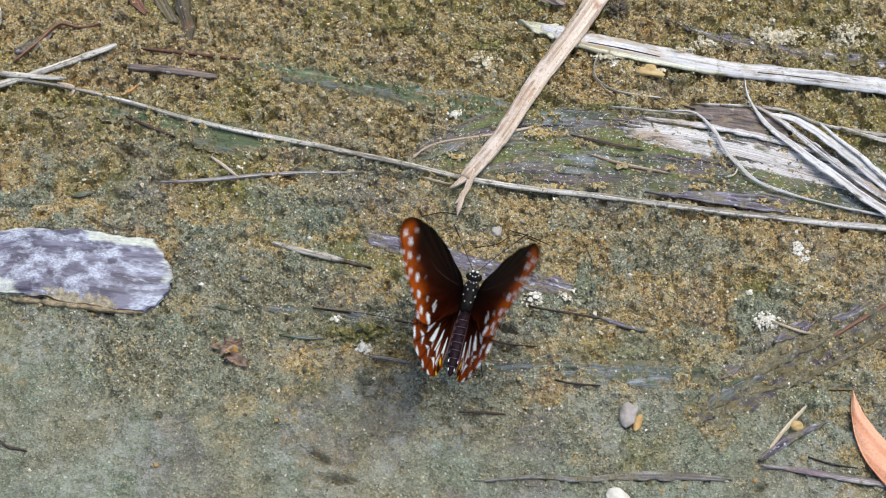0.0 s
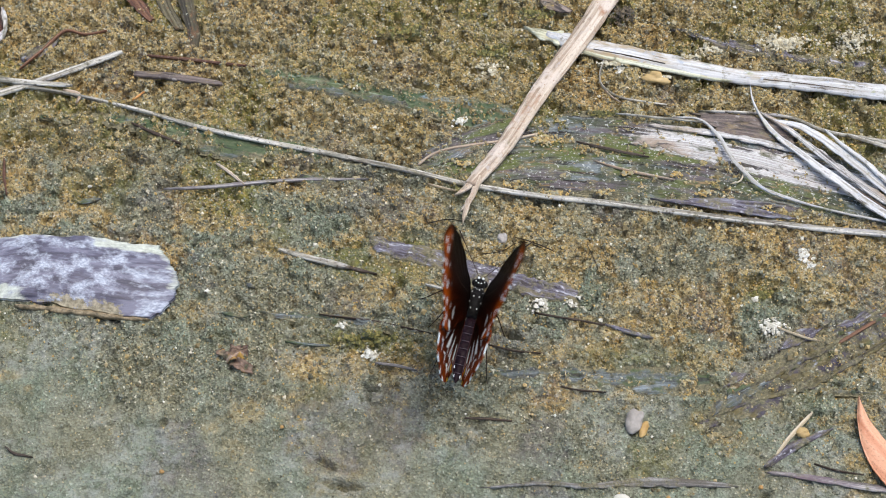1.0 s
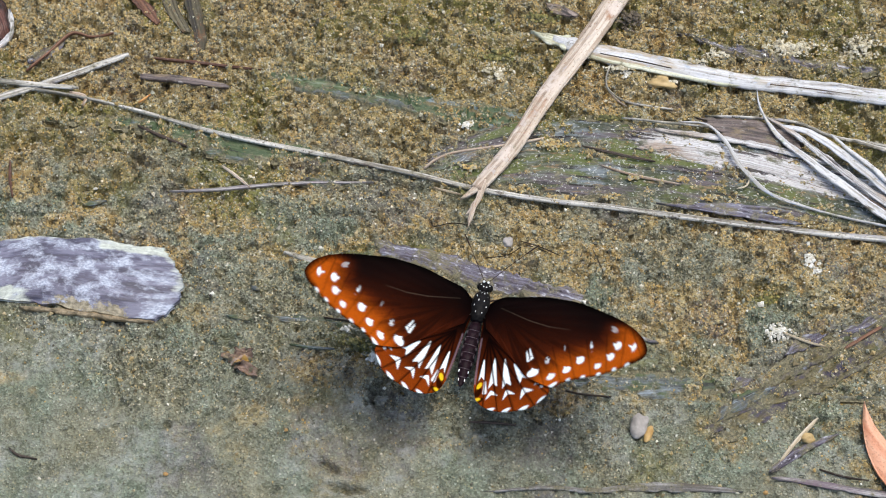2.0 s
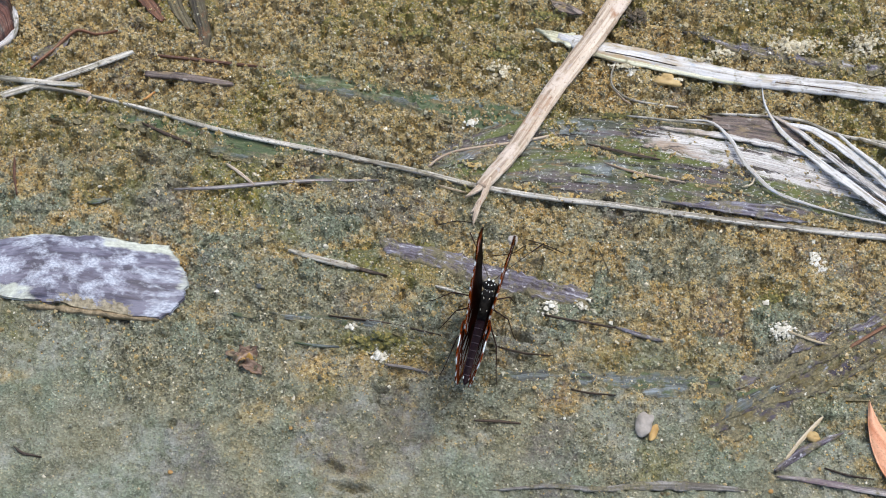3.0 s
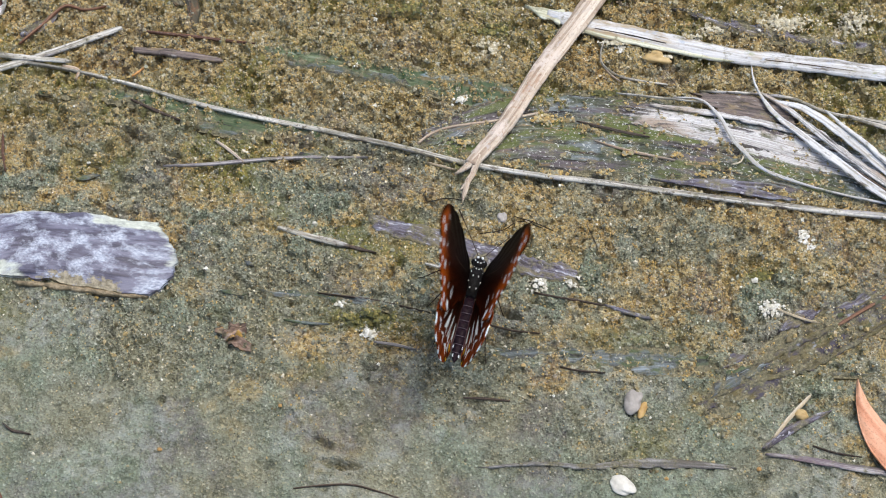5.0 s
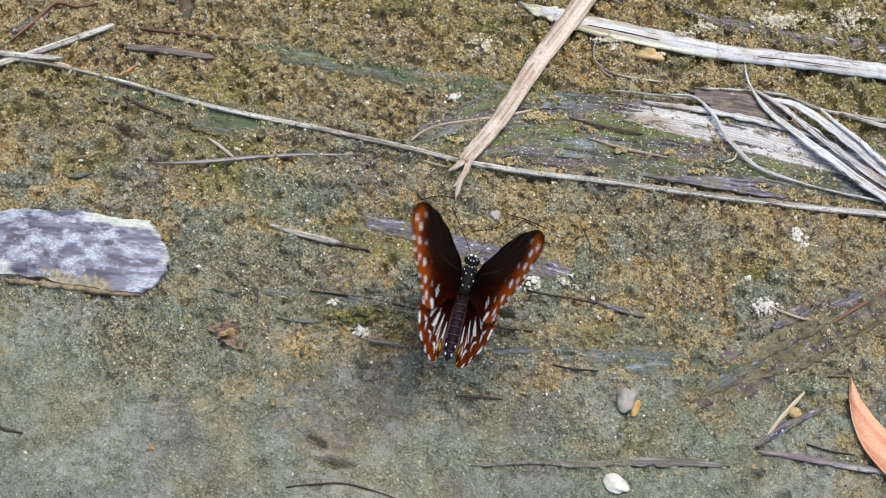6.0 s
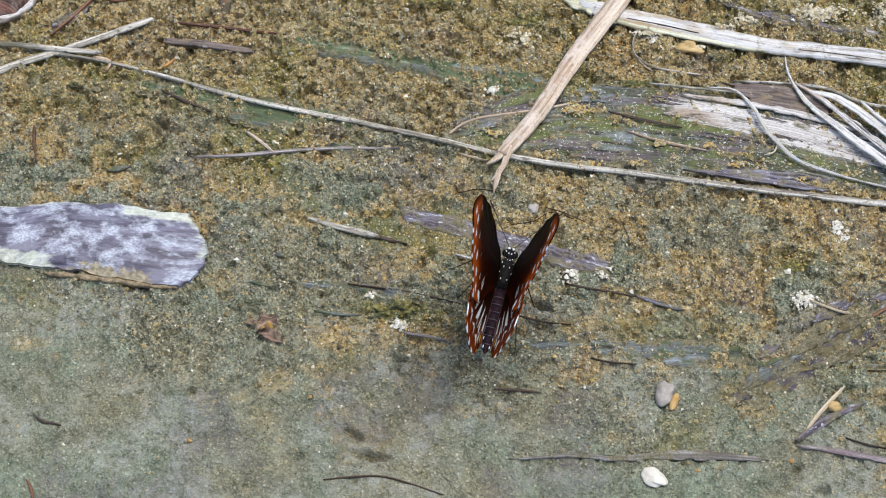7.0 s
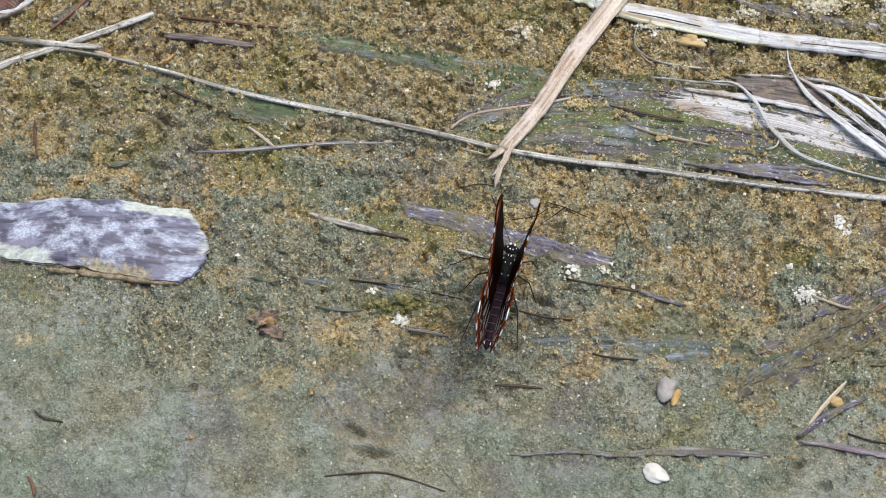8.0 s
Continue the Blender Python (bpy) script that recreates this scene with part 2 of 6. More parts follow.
def fibre_material(name, tones, stains=(), rough=(0.45, 0.75), fine=5.0, length=0.010, relief=0.8, mud=0.0, gloss=0.4, bleached=None):
    """Fibres run along the strip. tones: ramp stops over the fibre noise; stains: (size in mm, stretch, low, high, colour)."""
    m, t, b = nodes_of(name)
    at = attribute(t, "fibre").outputs["Vector"]
    streak = noise_of(t, scaled(t, at, (length, fine * 0.35, 1.0)), 1.0, 2.5, 0.55)
    hair = noise_of(t, scaled(t, at, (length * 2.5, fine, 1.0)), 1.0, 1.5, 0.5)
    both = math_of(t, "ADD", math_of(t, "MULTIPLY", streak, 0.65), math_of(t, "MULTIPLY", hair, 0.35))
    base = ramp(t, both, [(0.5 + (p - 0.5) * 0.62, c) for p, c in tones])
    # small flecks and a grainy bloom
    fleck = noise_of(t, scaled(t, at, (1.1, 1.7, 1.0)), 1.0, 5, 0.75)
    base = mixed(t, ramp(t, fleck, [(0.36, 0.45), (0.46, 0.0)]), base, mixed(t, 1.0, base, (0.30, 0.28, 0.26), "MULTIPLY"))
    base = mixed(t, ramp(t, fleck, [(0.58, 0.0), (0.68, 0.40)]), base, mixed(t, 0.5, base, (0.62, 0.62, 0.58)))
    for size, stretch, low, high, colour in stains:
        n = noise_of(t, scaled(t, at, (1 / size / stretch, 1 / size, 1.0)), 1.0, 6, 0.66)
        base = mixed(t, ramp(t, n, [(low - 0.03, 0.0), ((low + high) / 2, 1.0)]), base, colour)
    if bleached:
        n = math_of(t, "ADD", attribute(t, "bleach").outputs["Fac"], math_of(t, "MULTIPLY", math_of(t, "SUBTRACT", both, 0.5), 1.6))
        n = math_of(t, "ADD", n, math_of(t, "MULTIPLY", math_of(t, "SUBTRACT", fleck, 0.5), 0.9))
        base = mixed(t, ramp(t, n, [(0.35, 0.0), (0.75, 1.0)]), base, ramp(t, both, bleached))
    where = place_of(t)
    if mud:
        near = attribute(t, "rim").outputs["Fac"]
        n = math_of(t, "ADD", noise_of(t, where, 210, 7, 0.75), math_of(t, "MULTIPLY", near, 0.30))
        base = mixed(t, ramp(t, n, [(0.62 - mud * 0.3, 0.0), (0.73 - mud * 0.3, 1.0)]), base, ramp(t, noise_of(t, where, 1500, 4, 0.7), [(0.34, (0.05, 0.045, 0.026)), (0.48, (0.135, 0.125, 0.075)), (0.60, (0.215, 0.19, 0.11)), (0.72, (0.40, 0.36, 0.24))]))
    t.links.new(base, b.inputs["Base Color"])
    t.links.new(ramp(t, streak, [(0.3, rough[0]), (0.7, rough[1])]), b.inputs["Roughness"])
    b.inputs["Specular IOR Level"].default_value = gloss
    bumped(t, b, math_of(t, "ADD", hair, math_of(t, "MULTIPLY", noise_of(t, where, 1400, 4, 0.65), 2.2 if mud > 0.4 else 0.35)), relief, 0.0004)
    return m


def solid_material(name, stops, scale, rough, relief=0.3, relief_scale=1500, gloss=0.4):
    m, t, b = nodes_of(name)
    where = place_of(t)
    t.links.new(ramp(t, noise_of(t, where, scale, 5), stops), b.inputs["Base Color"])
    t.links.new(ramp(t, noise_of(t, where, scale * 2.3, 3), [(0.3, rough - 0.08), (0.7, rough + 0.08)]), b.inputs["Roughness"])
    b.inputs["Specular IOR Level"].default_value = gloss
    bumped(t, b, noise_of(t, where, relief_scale, 4), relief, 0.0003)
    return m


MUD = mud_material()
# pale quartz grains; the whitest tones also paint in wet glints
SAND = grain_material("sand grains", [(0.0, (0.05, 0.038, 0.018)), (0.16, (0.17, 0.13, 0.058)), (0.34, (0.42, 0.275, 0.085)), (0.54, (0.52, 0.375, 0.135)), (0.70, (0.42, 0.35, 0.17)), (0.90, (0.30, 0.285, 0.195)), (0.97, (0.46, 0.40, 0.26)), (1.0, (0.72, 0.68, 0.55))], 0.28)
SILT_CRUMB = grain_material("silt crumbs", [(0.0, (0.06, 0.056, 0.034)), (0.22, (0.13, 0.13, 0.09)), (0.6, (0.245, 0.252, 0.188)), (0.88, (0.36, 0.36, 0.27)), (0.94, (0.46, 0.33, 0.14)), (1.0, (0.80, 0.80, 0.72))], 0.3)
CLOD = grain_material("soil clods", [(0.0, (0.05, 0.038, 0.018)), (0.3, (0.16, 0.125, 0.055)), (0.6, (0.26, 0.20, 0.088)), (0.85, (0.38, 0.285, 0.12)), (1.0, (0.42, 0.36, 0.22))], 0.5)
LICHEN = grain_material("pale crumbs", [(0.0, (0.42, 0.40, 0.32)), (0.5, (0.60, 0.58, 0.50)), (1.0, (0.78, 0.77, 0.72))], 0.8)
CREAM_SAND = grain_material("cream sand", [(0.0, (0.34, 0.29, 0.18)), (0.5, (0.50, 0.45, 0.31)), (1.0, (0.66, 0.62, 0.50))], 0.7)
STRAW_TAN = fibre_material("weathered tan straw", [(0.3, (0.27, 0.195, 0.135)), (0.5, (0.49, 0.40, 0.31)), (0.7, (0.64, 0.565, 0.475))], [(5, 3, 0.60, 0.75, (0.34, 0.19, 0.11)), (1.2, 2, 0.65, 0.74, (0.16, 0.11, 0.08)), (3, 2, 0.62, 0.74, (0.40, 0.36, 0.34)), (6, 2, 0.56, 0.70, (0.58, 0.50, 0.43)), (0.6, 1.5, 0.62, 0.70, (0.30, 0.17, 0.10))], relief=0.7, mud=0.06, fine=2.6, length=0.03)
STRAW_PALE = fibre_material("bleached straw", [(0.3, (0.13, 0.115, 0.09)), (0.45, (0.36, 0.34, 0.285)), (0.62, (0.62, 0.60, 0.55))], [(9, 4, 0.58, 0.72, (0.25, 0.22, 0.13)), (14, 3, 0.57, 0.66, (0.12, 0.115, 0.085)), (2, 4, 0.60, 0.69, (0.11, 0.09, 0.075)), (3, 3, 0.60, 0.72, (0.34, 0.33, 0.34)), (0.7, 1.6, 0.60, 0.68, (0.13, 0.11, 0.08))], fine=3.0, length=0.03, relief=0.8, mud=0.24)
STRAW_GREY = fibre_material("damp grey straw", [(0.3, (0.09, 0.08, 0.075)), (0.5, (0.25, 0.23, 0.22)), (0.7, (0.45, 0.42, 0.42))], [(6, 3, 0.52, 0.66, (0.15, 0.11, 0.13))], mud=0.25)
STRAW_CREAM = fibre_material("dry cream leaf strip", [(0.3, (0.30, 0.23, 0.14)), (0.5, (0.50, 0.42, 0.29)), (0.7, (0.66, 0.59, 0.46))], [(8, 3, 0.6, 0.75, (0.22, 0.2, 0.10))])
BLADE_WHITE = fibre_material("bleached leaf blade", [(0.25, (0.27, 0.25, 0.22)), (0.42, (0.43, 0.425, 0.415)), (0.62, (0.60, 0.61, 0.63))], [(7, 5, 0.54, 0.68, (0.36, 0.28, 0.17)), (1.6, 7, 0.61, 0.69, (0.10, 0.085, 0.07)), (3, 2, 0.64, 0.75, (0.28, 0.30, 0.18)), (2, 2, 0.62, 0.72, (0.36, 0.40, 0.47)), (6, 2, 0.55, 0.68, (0.55, 0.55, 0.55))], mud=0.16, fine=2.2, length=0.03, relief=0.5)
SHEATH_WHITE = fibre_material("frayed white leaf sheath", [(0.28, (0.15, 0.125, 0.115)), (0.42, (0.42, 0.40, 0.385)), (0.62, (0.64, 0.64, 0.64))], [(10, 4, 0.52, 0.66, (0.34, 0.27, 0.21)), (2.0, 9, 0.59, 0.66, (0.06, 0.05, 0.05)), (4, 3, 0.60, 0.70, (0.13, 0.13, 0.09)), (0.8, 2, 0.62, 0.70, (0.24, 0.22, 0.19))], fine=4, mud=0.22, relief=1.0)
SHEATH_MOSSY = fibre_material("mossy rotten leaf sheath", [(0.22, (0.016, 0.016, 0.014)), (0.40, (0.060, 0.064, 0.046)), (0.58, (0.130, 0.140, 0.105)), (0.78, (0.30, 0.32, 0.30))], [(14, 2, 0.52, 0.66, (0.046, 0.056, 0.028)), (9, 2.5, 0.50, 0.64, (0.095, 0.115, 0.028)), (5, 3, 0.57, 0.68, (0.17, 0.20, 0.21)), (4, 6, 0.55, 0.68, (0.105, 0.086, 0.093)), (1.3, 14, 0.575, 0.64, (0.014, 0.011, 0.008)), (0.6, 1.3, 0.61, 0.69, (0.55, 0.56, 0.53)), (1.6, 5, 0.61, 0.70, (0.22, 0.15, 0.07))], fine=4, mud=0.24, relief=1.0, gloss=0.45, bleached=[(0.36, (0.20, 0.16, 0.15)), (0.46, (0.44, 0.42, 0.41)), (0.60, (0.64, 0.64, 0.64))])
SLIME_GREEN = fibre_material("green slimy leaf shred", [(0.25, (0.016, 0.030, 0.014)), (0.45, (0.060, 0.090, 0.040)), (0.62, (0.12, 0.150, 0.075)), (0.78, (0.26, 0.32, 0.26))], [(5, 3, 0.54, 0.66, (0.045, 0.076, 0.032)), (4, 3, 0.60, 0.70, (0.13, 0.105, 0.05)), (3, 4, 0.64, 0.72, (0.17, 0.23, 0.25))], rough=(0.42, 0.65), fine=3.0, length=0.07, mud=0.30, gloss=0.35, relief=0.6)
SLIME_BLUE = fibre_material("grey-blue soaked leaf shred", [(0.25, (0.045, 0.046, 0.046)), (0.42, (0.075, 0.085, 0.085)), (0.60, (0.15, 0.175, 0.18)), (0.78, (0.32, 0.37, 0.41))], [(4, 3, 0.52, 0.64, (0.075, 0.10, 0.045)), (2, 6, 0.60, 0.68, (0.03, 0.03, 0.03))], rough=(0.42, 0.65), fine=3.4, length=0.06, mud=0.42, gloss=0.35, relief=0.6)
SLIME_PURPLE = fibre_material("purple soaked leaf shred", [(0.25, (0.030, 0.024, 0.032)), (0.45, (0.100, 0.085, 0.110)), (0.62, (0.18, 0.175, 0.22)), (0.78, (0.42, 0.44, 0.50))], [(4, 3, 0.54, 0.66, (0.17, 0.145, 0.08)), (1.2, 2, 0.60, 0.68, (0.46, 0.46, 0.50)), (3, 3, 0.60, 0.70, (0.045, 0.036, 0.040))], rough=(0.42, 0.65), fine=3.0, length=0.08, mud=0.42, gloss=0.35, relief=0.6)
SLIME_YELLOW = fibre_material("yellow-brown soaked leaf shred", [(0.25, (0.040, 0.033, 0.02)), (0.45, (0.090, 0.074, 0.030)), (0.62, (0.145, 0.118, 0.046)), (0.8, (0.20, 0.175, 0.10))], [(6, 2, 0.50, 0.60, (0.060, 0.052, 0.075)), (4, 3, 0.58, 0.68, (0.065, 0.075, 0.028)), (2.5, 2, 0.64, 0.72, (0.27, 0.29, 0.35))], rough=(0.42, 0.65), fine=1.7, length=0.05, mud=0.58, gloss=0.35, relief=0.6)
TWIG_DARK = fibre_material("dark wet twig", [(0.3, (0.03, 0.022, 0.016)), (0.55, (0.075, 0.05, 0.035)), (0.75, (0.15, 0.11, 0.08))])
TWIG_RED = fibre_material("red-brown twig", [(0.3, (0.07, 0.03, 0.018)), (0.6, (0.17, 0.08, 0.045)), (0.75, (0.26, 0.15, 0.09))])
RIBBED_BROWN = fibre_material("dark ribbed leaf stub", [(0.3, (0.04, 0.032, 0.03)), (0.5, (0.13, 0.10, 0.09)), (0.7, (0.27, 0.22, 0.19))], [(2, 9, 0.58, 0.66, (0.02, 0.016, 0.014)), (4, 3, 0.56, 0.68, (0.20, 0.15, 0.09)), (3, 2, 0.62, 0.72, (0.34, 0.31, 0.29))], fine=1.8, length=0.03, mud=0.22)


# ---- ground ----
def axis(lo, hi, pitch, far):
    out = [hi]
    stepping = pitch
    while out[-1] < far:
        stepping *= 1.32
        out.append(out[-1] + stepping)
    back = [lo]
    stepping = pitch
    while back[-1] > -far:
        stepping *= 1.32
        back.append(back[-1] - stepping)
    return np.concatenate([np.array(back[:0:-1]), np.arange(lo, hi, pitch), np.array(out)])


# ochre, moss and dark stains; the fourth channel is painted wet sheen
def stains(x, y):
    ochre = 0.8 * step(0.49, 0.64, fbm(x, y, 16, 31, 4) * 0.6 + fbm(x, y, 5, 37, 3) * 0.4 + 0.0022 * (y + 8) + 0.0006 * x)
    ochre = np.maximum(ochre, 0.9 * step(26, 60, y + 22 * (fbm(x, y, 14, 41, 3) - 0.5)) * (0.45 + 0.8 * fbm(x, y, 6, 43, 3)))
    ochre = ochre * (0.35 + 0.65 * step(-62, -18, y + 0.16 * x))
    def patches(field, rows, wx, wy):
        for cx, cy, a, b, turn, strong in rows:
            c, s = math.cos(radians(turn)), math.sin(radians(turn))
            dx, dy = x - cx + wx, y - cy + wy
            field = np.maximum(field, strong * np.exp(-((dx * c + dy * s) / a) ** 2 - ((dy * c - dx * s) / b) ** 2))
        return field

    wx, wy = 7 * (fbm(x, y, 5, 33, 4, 0.65) - 0.5), 7 * (fbm(x, y, 5, 35, 4, 0.65) - 0.5)
    ochre = patches(ochre, OCHRE, wx, wy)
    moss = patches(step(0.50, 0.70, fbm(x, y, 20, 51, 4) + 0.0018 * (y - 40)) * 0.85, MOSS, wx * 0.8, wy * 0.8)
    dark = patches(step(0.60, 0.74, fbm(x, y, 18, 81, 4)) * 0.5, DARK, wy, wx)
    sheen = patches(step(0.50, 0.66, fbm(x, y, 13, 91, 4)) * step(8, -40, y + 0.2 * x) * 0.95, SHEEN, wy * 0.6, wx * 0.6)
    return np.stack([np.clip(ochre, 0, 1), np.clip(moss, 0, 1), np.clip(dark, 0, 1), np.clip(sheen, 0, 1)], -1)


# patches of moss and of dark soaked matter: x, y, half length, half width, turn, strength
MOSS = [(*(-72.5, 46.8), 28, 5, -12, 0.8), (*(-3.6, 55.4), 40, 7, -14, 0.7), (*(-13.2, -19.5), 15, 3.4, -6, 1.0), (*(-27.2, -20.0), 9, 2.5, -4, 0.7), (*(5.0, -24.4), 10, 3, -12, 0.6), (*(82.2, 75.3), 14, 4, -14, 0.7), (*(39.9, 48.7), 16, 3, -8, 0.8), (*(44.3, -24.3), 22, 4, 0, 0.6), (*(17.8, 72.6), 26, 9, 0, 0.6), (*(85.0, -5.1), 7, 4, 0, 0.8), (*(92.6, -32.1), 18, 6, 40, 0.5), (*(52.8, 69.5), 18, 4, -20, 0.5)]
DARK = [(*(-33.1, 33.9), 12, 2.5, -8, 0.6), (*(96.5, -19.5), 14, 4, 25, 0.8), (*(79.7, -35.4), 12, 4, 30, 0.8), (*(16.3, -19.4), 22, 6, -10, 0.5), (*(101.3, 66.5), 22, 2.6, -10, 0.4), (*(-62.1, 76.4), 4, 12, 10, 0.6)]

# patches of ochre sand
OCHRE = [(*(105.0, 73.0), 22, 5, -6, 1), (*(125.0, 62.0), 16, 4, -6, 1), (*(100.0, 51.0), 20, 2.6, -8, 1), (*(-94.5, 74.1), 9, 3.7, 0, 0.9), (*(-67.0, 77.7), 13.5, 4.2, 5, 0.6), (*(-46.8, 73.7), 9, 4.2, 0, 0.7), (*(-6.8, 77.3), 16.5, 6, -5, 1), (*(13.1, 63.8), 12, 4.2, -10, 1), (*(-14.3, 49.3), 10.5, 2.7, -8, 0.7), (*(-26.1, 38.5), 10.5, 3.1, -8, 0.5), (*(28.5, 17.9), 10.5, 3.7, -10, 0.9), (*(53.1, 11.7), 18, 2.7, -6, 0.4), (*(-16.7, -7.7), 4.5, 3.1, 0, 0.8), (*(-27.7, -26.9), 7.5, 3.7, -5, 1), (*(0.6, 20.7), 9, 3.4, 0, 0.5), (*(51.6, -14.9), 6, 3.4, 20, 0.7), (*(70.8, -24.7), 7.5, 3.4, 0, 0.6), (*(106.8, -5.5), 10.5, 5.1, 20, 0.9), (*(114.3, -15.4), 6, 3.7, 25, 0.9), (*(60.4, 61.6), 10.5, 4.2, 0, 1), (*(87.9, 78.4), 18, 5.1, -3, 0.7), (*(117.9, 68.7), 13.5, 4.2, -5, 1), (*(115.8, 50.0), 12, 2.6, -5, 0.9), (*(79.5, 50.3), 13.5, 2.4, -5, 0.8), (*(-42.9, 7.4), 6, 2.4, -5, 0.5), (*(-58.0, -10.6), 7.5, 2.4, 0, 0.5), (*(-33.1, -36.3), 4.5, 1.7, 0, 0.4), (*(4.4, -47.3), 6, 2, 0, 0.4), (*(41.4, 80.7), 9, 4.2, 0, 0.7), (*(-25.9, 24.4), 10.5, 3.4, -5, 0.4), (*(79.9, -0.3), 9, 3.4, 0, 0.5)]

# pale wet reflection on the silt, painted in as colour
SHEEN = [(*(-77.8, -40.0), 6, 3, -10, 0.9), (*(-74.9, -51.2), 5, 2.5, 0, 0.8), (*(-83.6, -61.6), 9, 4, -5, 0.9), (*(-87.4, -55.7), 8, 2, 0, 0.7), (*(30.4, -64.0), 14, 2, -4, 0.7), (*(38.1, -38.3), 5, 2, 0, 0.6), (*(-8.9, -35.4), 3, 2, 0, 0.7), (*(-58.7, -60.8), 7, 1.2, 0, 0.7), (*(64.1, -62.7), 8, 1.6, 12, 0.7), (*(87.3, -44.6), 6, 2, 20, 0.6), (*(-18.3, -52.7), 3, 1.5, 0, 0.7)]


def build_ground():
    xs, ys = axis(-134, 140, 0.37, 60000), axis(-80, 100, 0.37, 60000)
    x, y = np.meshgrid(xs, ys)
    v = np.stack([x, y, height(x, y)], -1).reshape(-1, 3)
    me = mesh_of("ground", v, grid_faces(len(ys), len(xs)), MUD, True, [("stain_sheen", stains(x, y).reshape(-1, 4)), ("rough", roughness_of_mud(x, y).ravel())])
    return tagged(new("ground", me), "wet grey-green mud with ochre sand and moss stains", "ground", kind="structure")


def grains(name, n, seed, keep, sizes, material, label, x_range=(-132, 138), y_range=(-78, 98)):
    rng = np.random.default_rng(seed)
    x, y = rng.uniform(*x_range, n), rng.uniform(*y_range, n)
    ok = rng.random(n) < keep(x, y)
    x, y = x[ok], y[ok]
    n = len(x)
    r = np.clip(np.exp(rng.normal(math.log(sizes[0]), sizes[1], n)), 0.1, sizes[2])
    base = np.array([[1, 0, 0], [-1, 0, 0], [0, 1, 0], [0, -1, 0], [0, 0, 1], [0, 0, -1]], float)
    tri = np.array([[0, 2, 4], [2, 1, 4], [1, 3, 4], [3, 0, 4], [2, 0, 5], [1, 2, 5], [3, 1, 5], [0, 3, 5]])
    q = rng.normal(size=(n, 4))
    q /= np.linalg.norm(q, axis=1)[:, None]
    w, a, b, c = q.T
    rot = np.stack([1 - 2 * (b * b + c * c), 2 * (a * b - c * w), 2 * (a * c + b * w), 2 * (a * b + c * w), 1 - 2 * (a * a + c * c), 2 * (b * c - a * w), 2 * (a * c - b * w), 2 * (b * c + a * w), 1 - 2 * (a * a + b * b)], -1).reshape(n, 3, 3)
    shape = base[None] * rng.uniform(0.65, 1.2, (n, 6, 1)) * r[:, None, None]
    v = np.einsum("nij,nkj->nki", rot, shape)
    v += np.stack([x, y, height(x, y) - 0.02 * r], -1)[:, None, :]
    f = (tri[None] + 6 * np.arange(n)[:, None, None]).reshape(-1, 3)
    me = mesh_of(name, v.reshape(-1, 3), f, material, False)
    return tagged(new(name, me), label, "sand", kind="stuff")


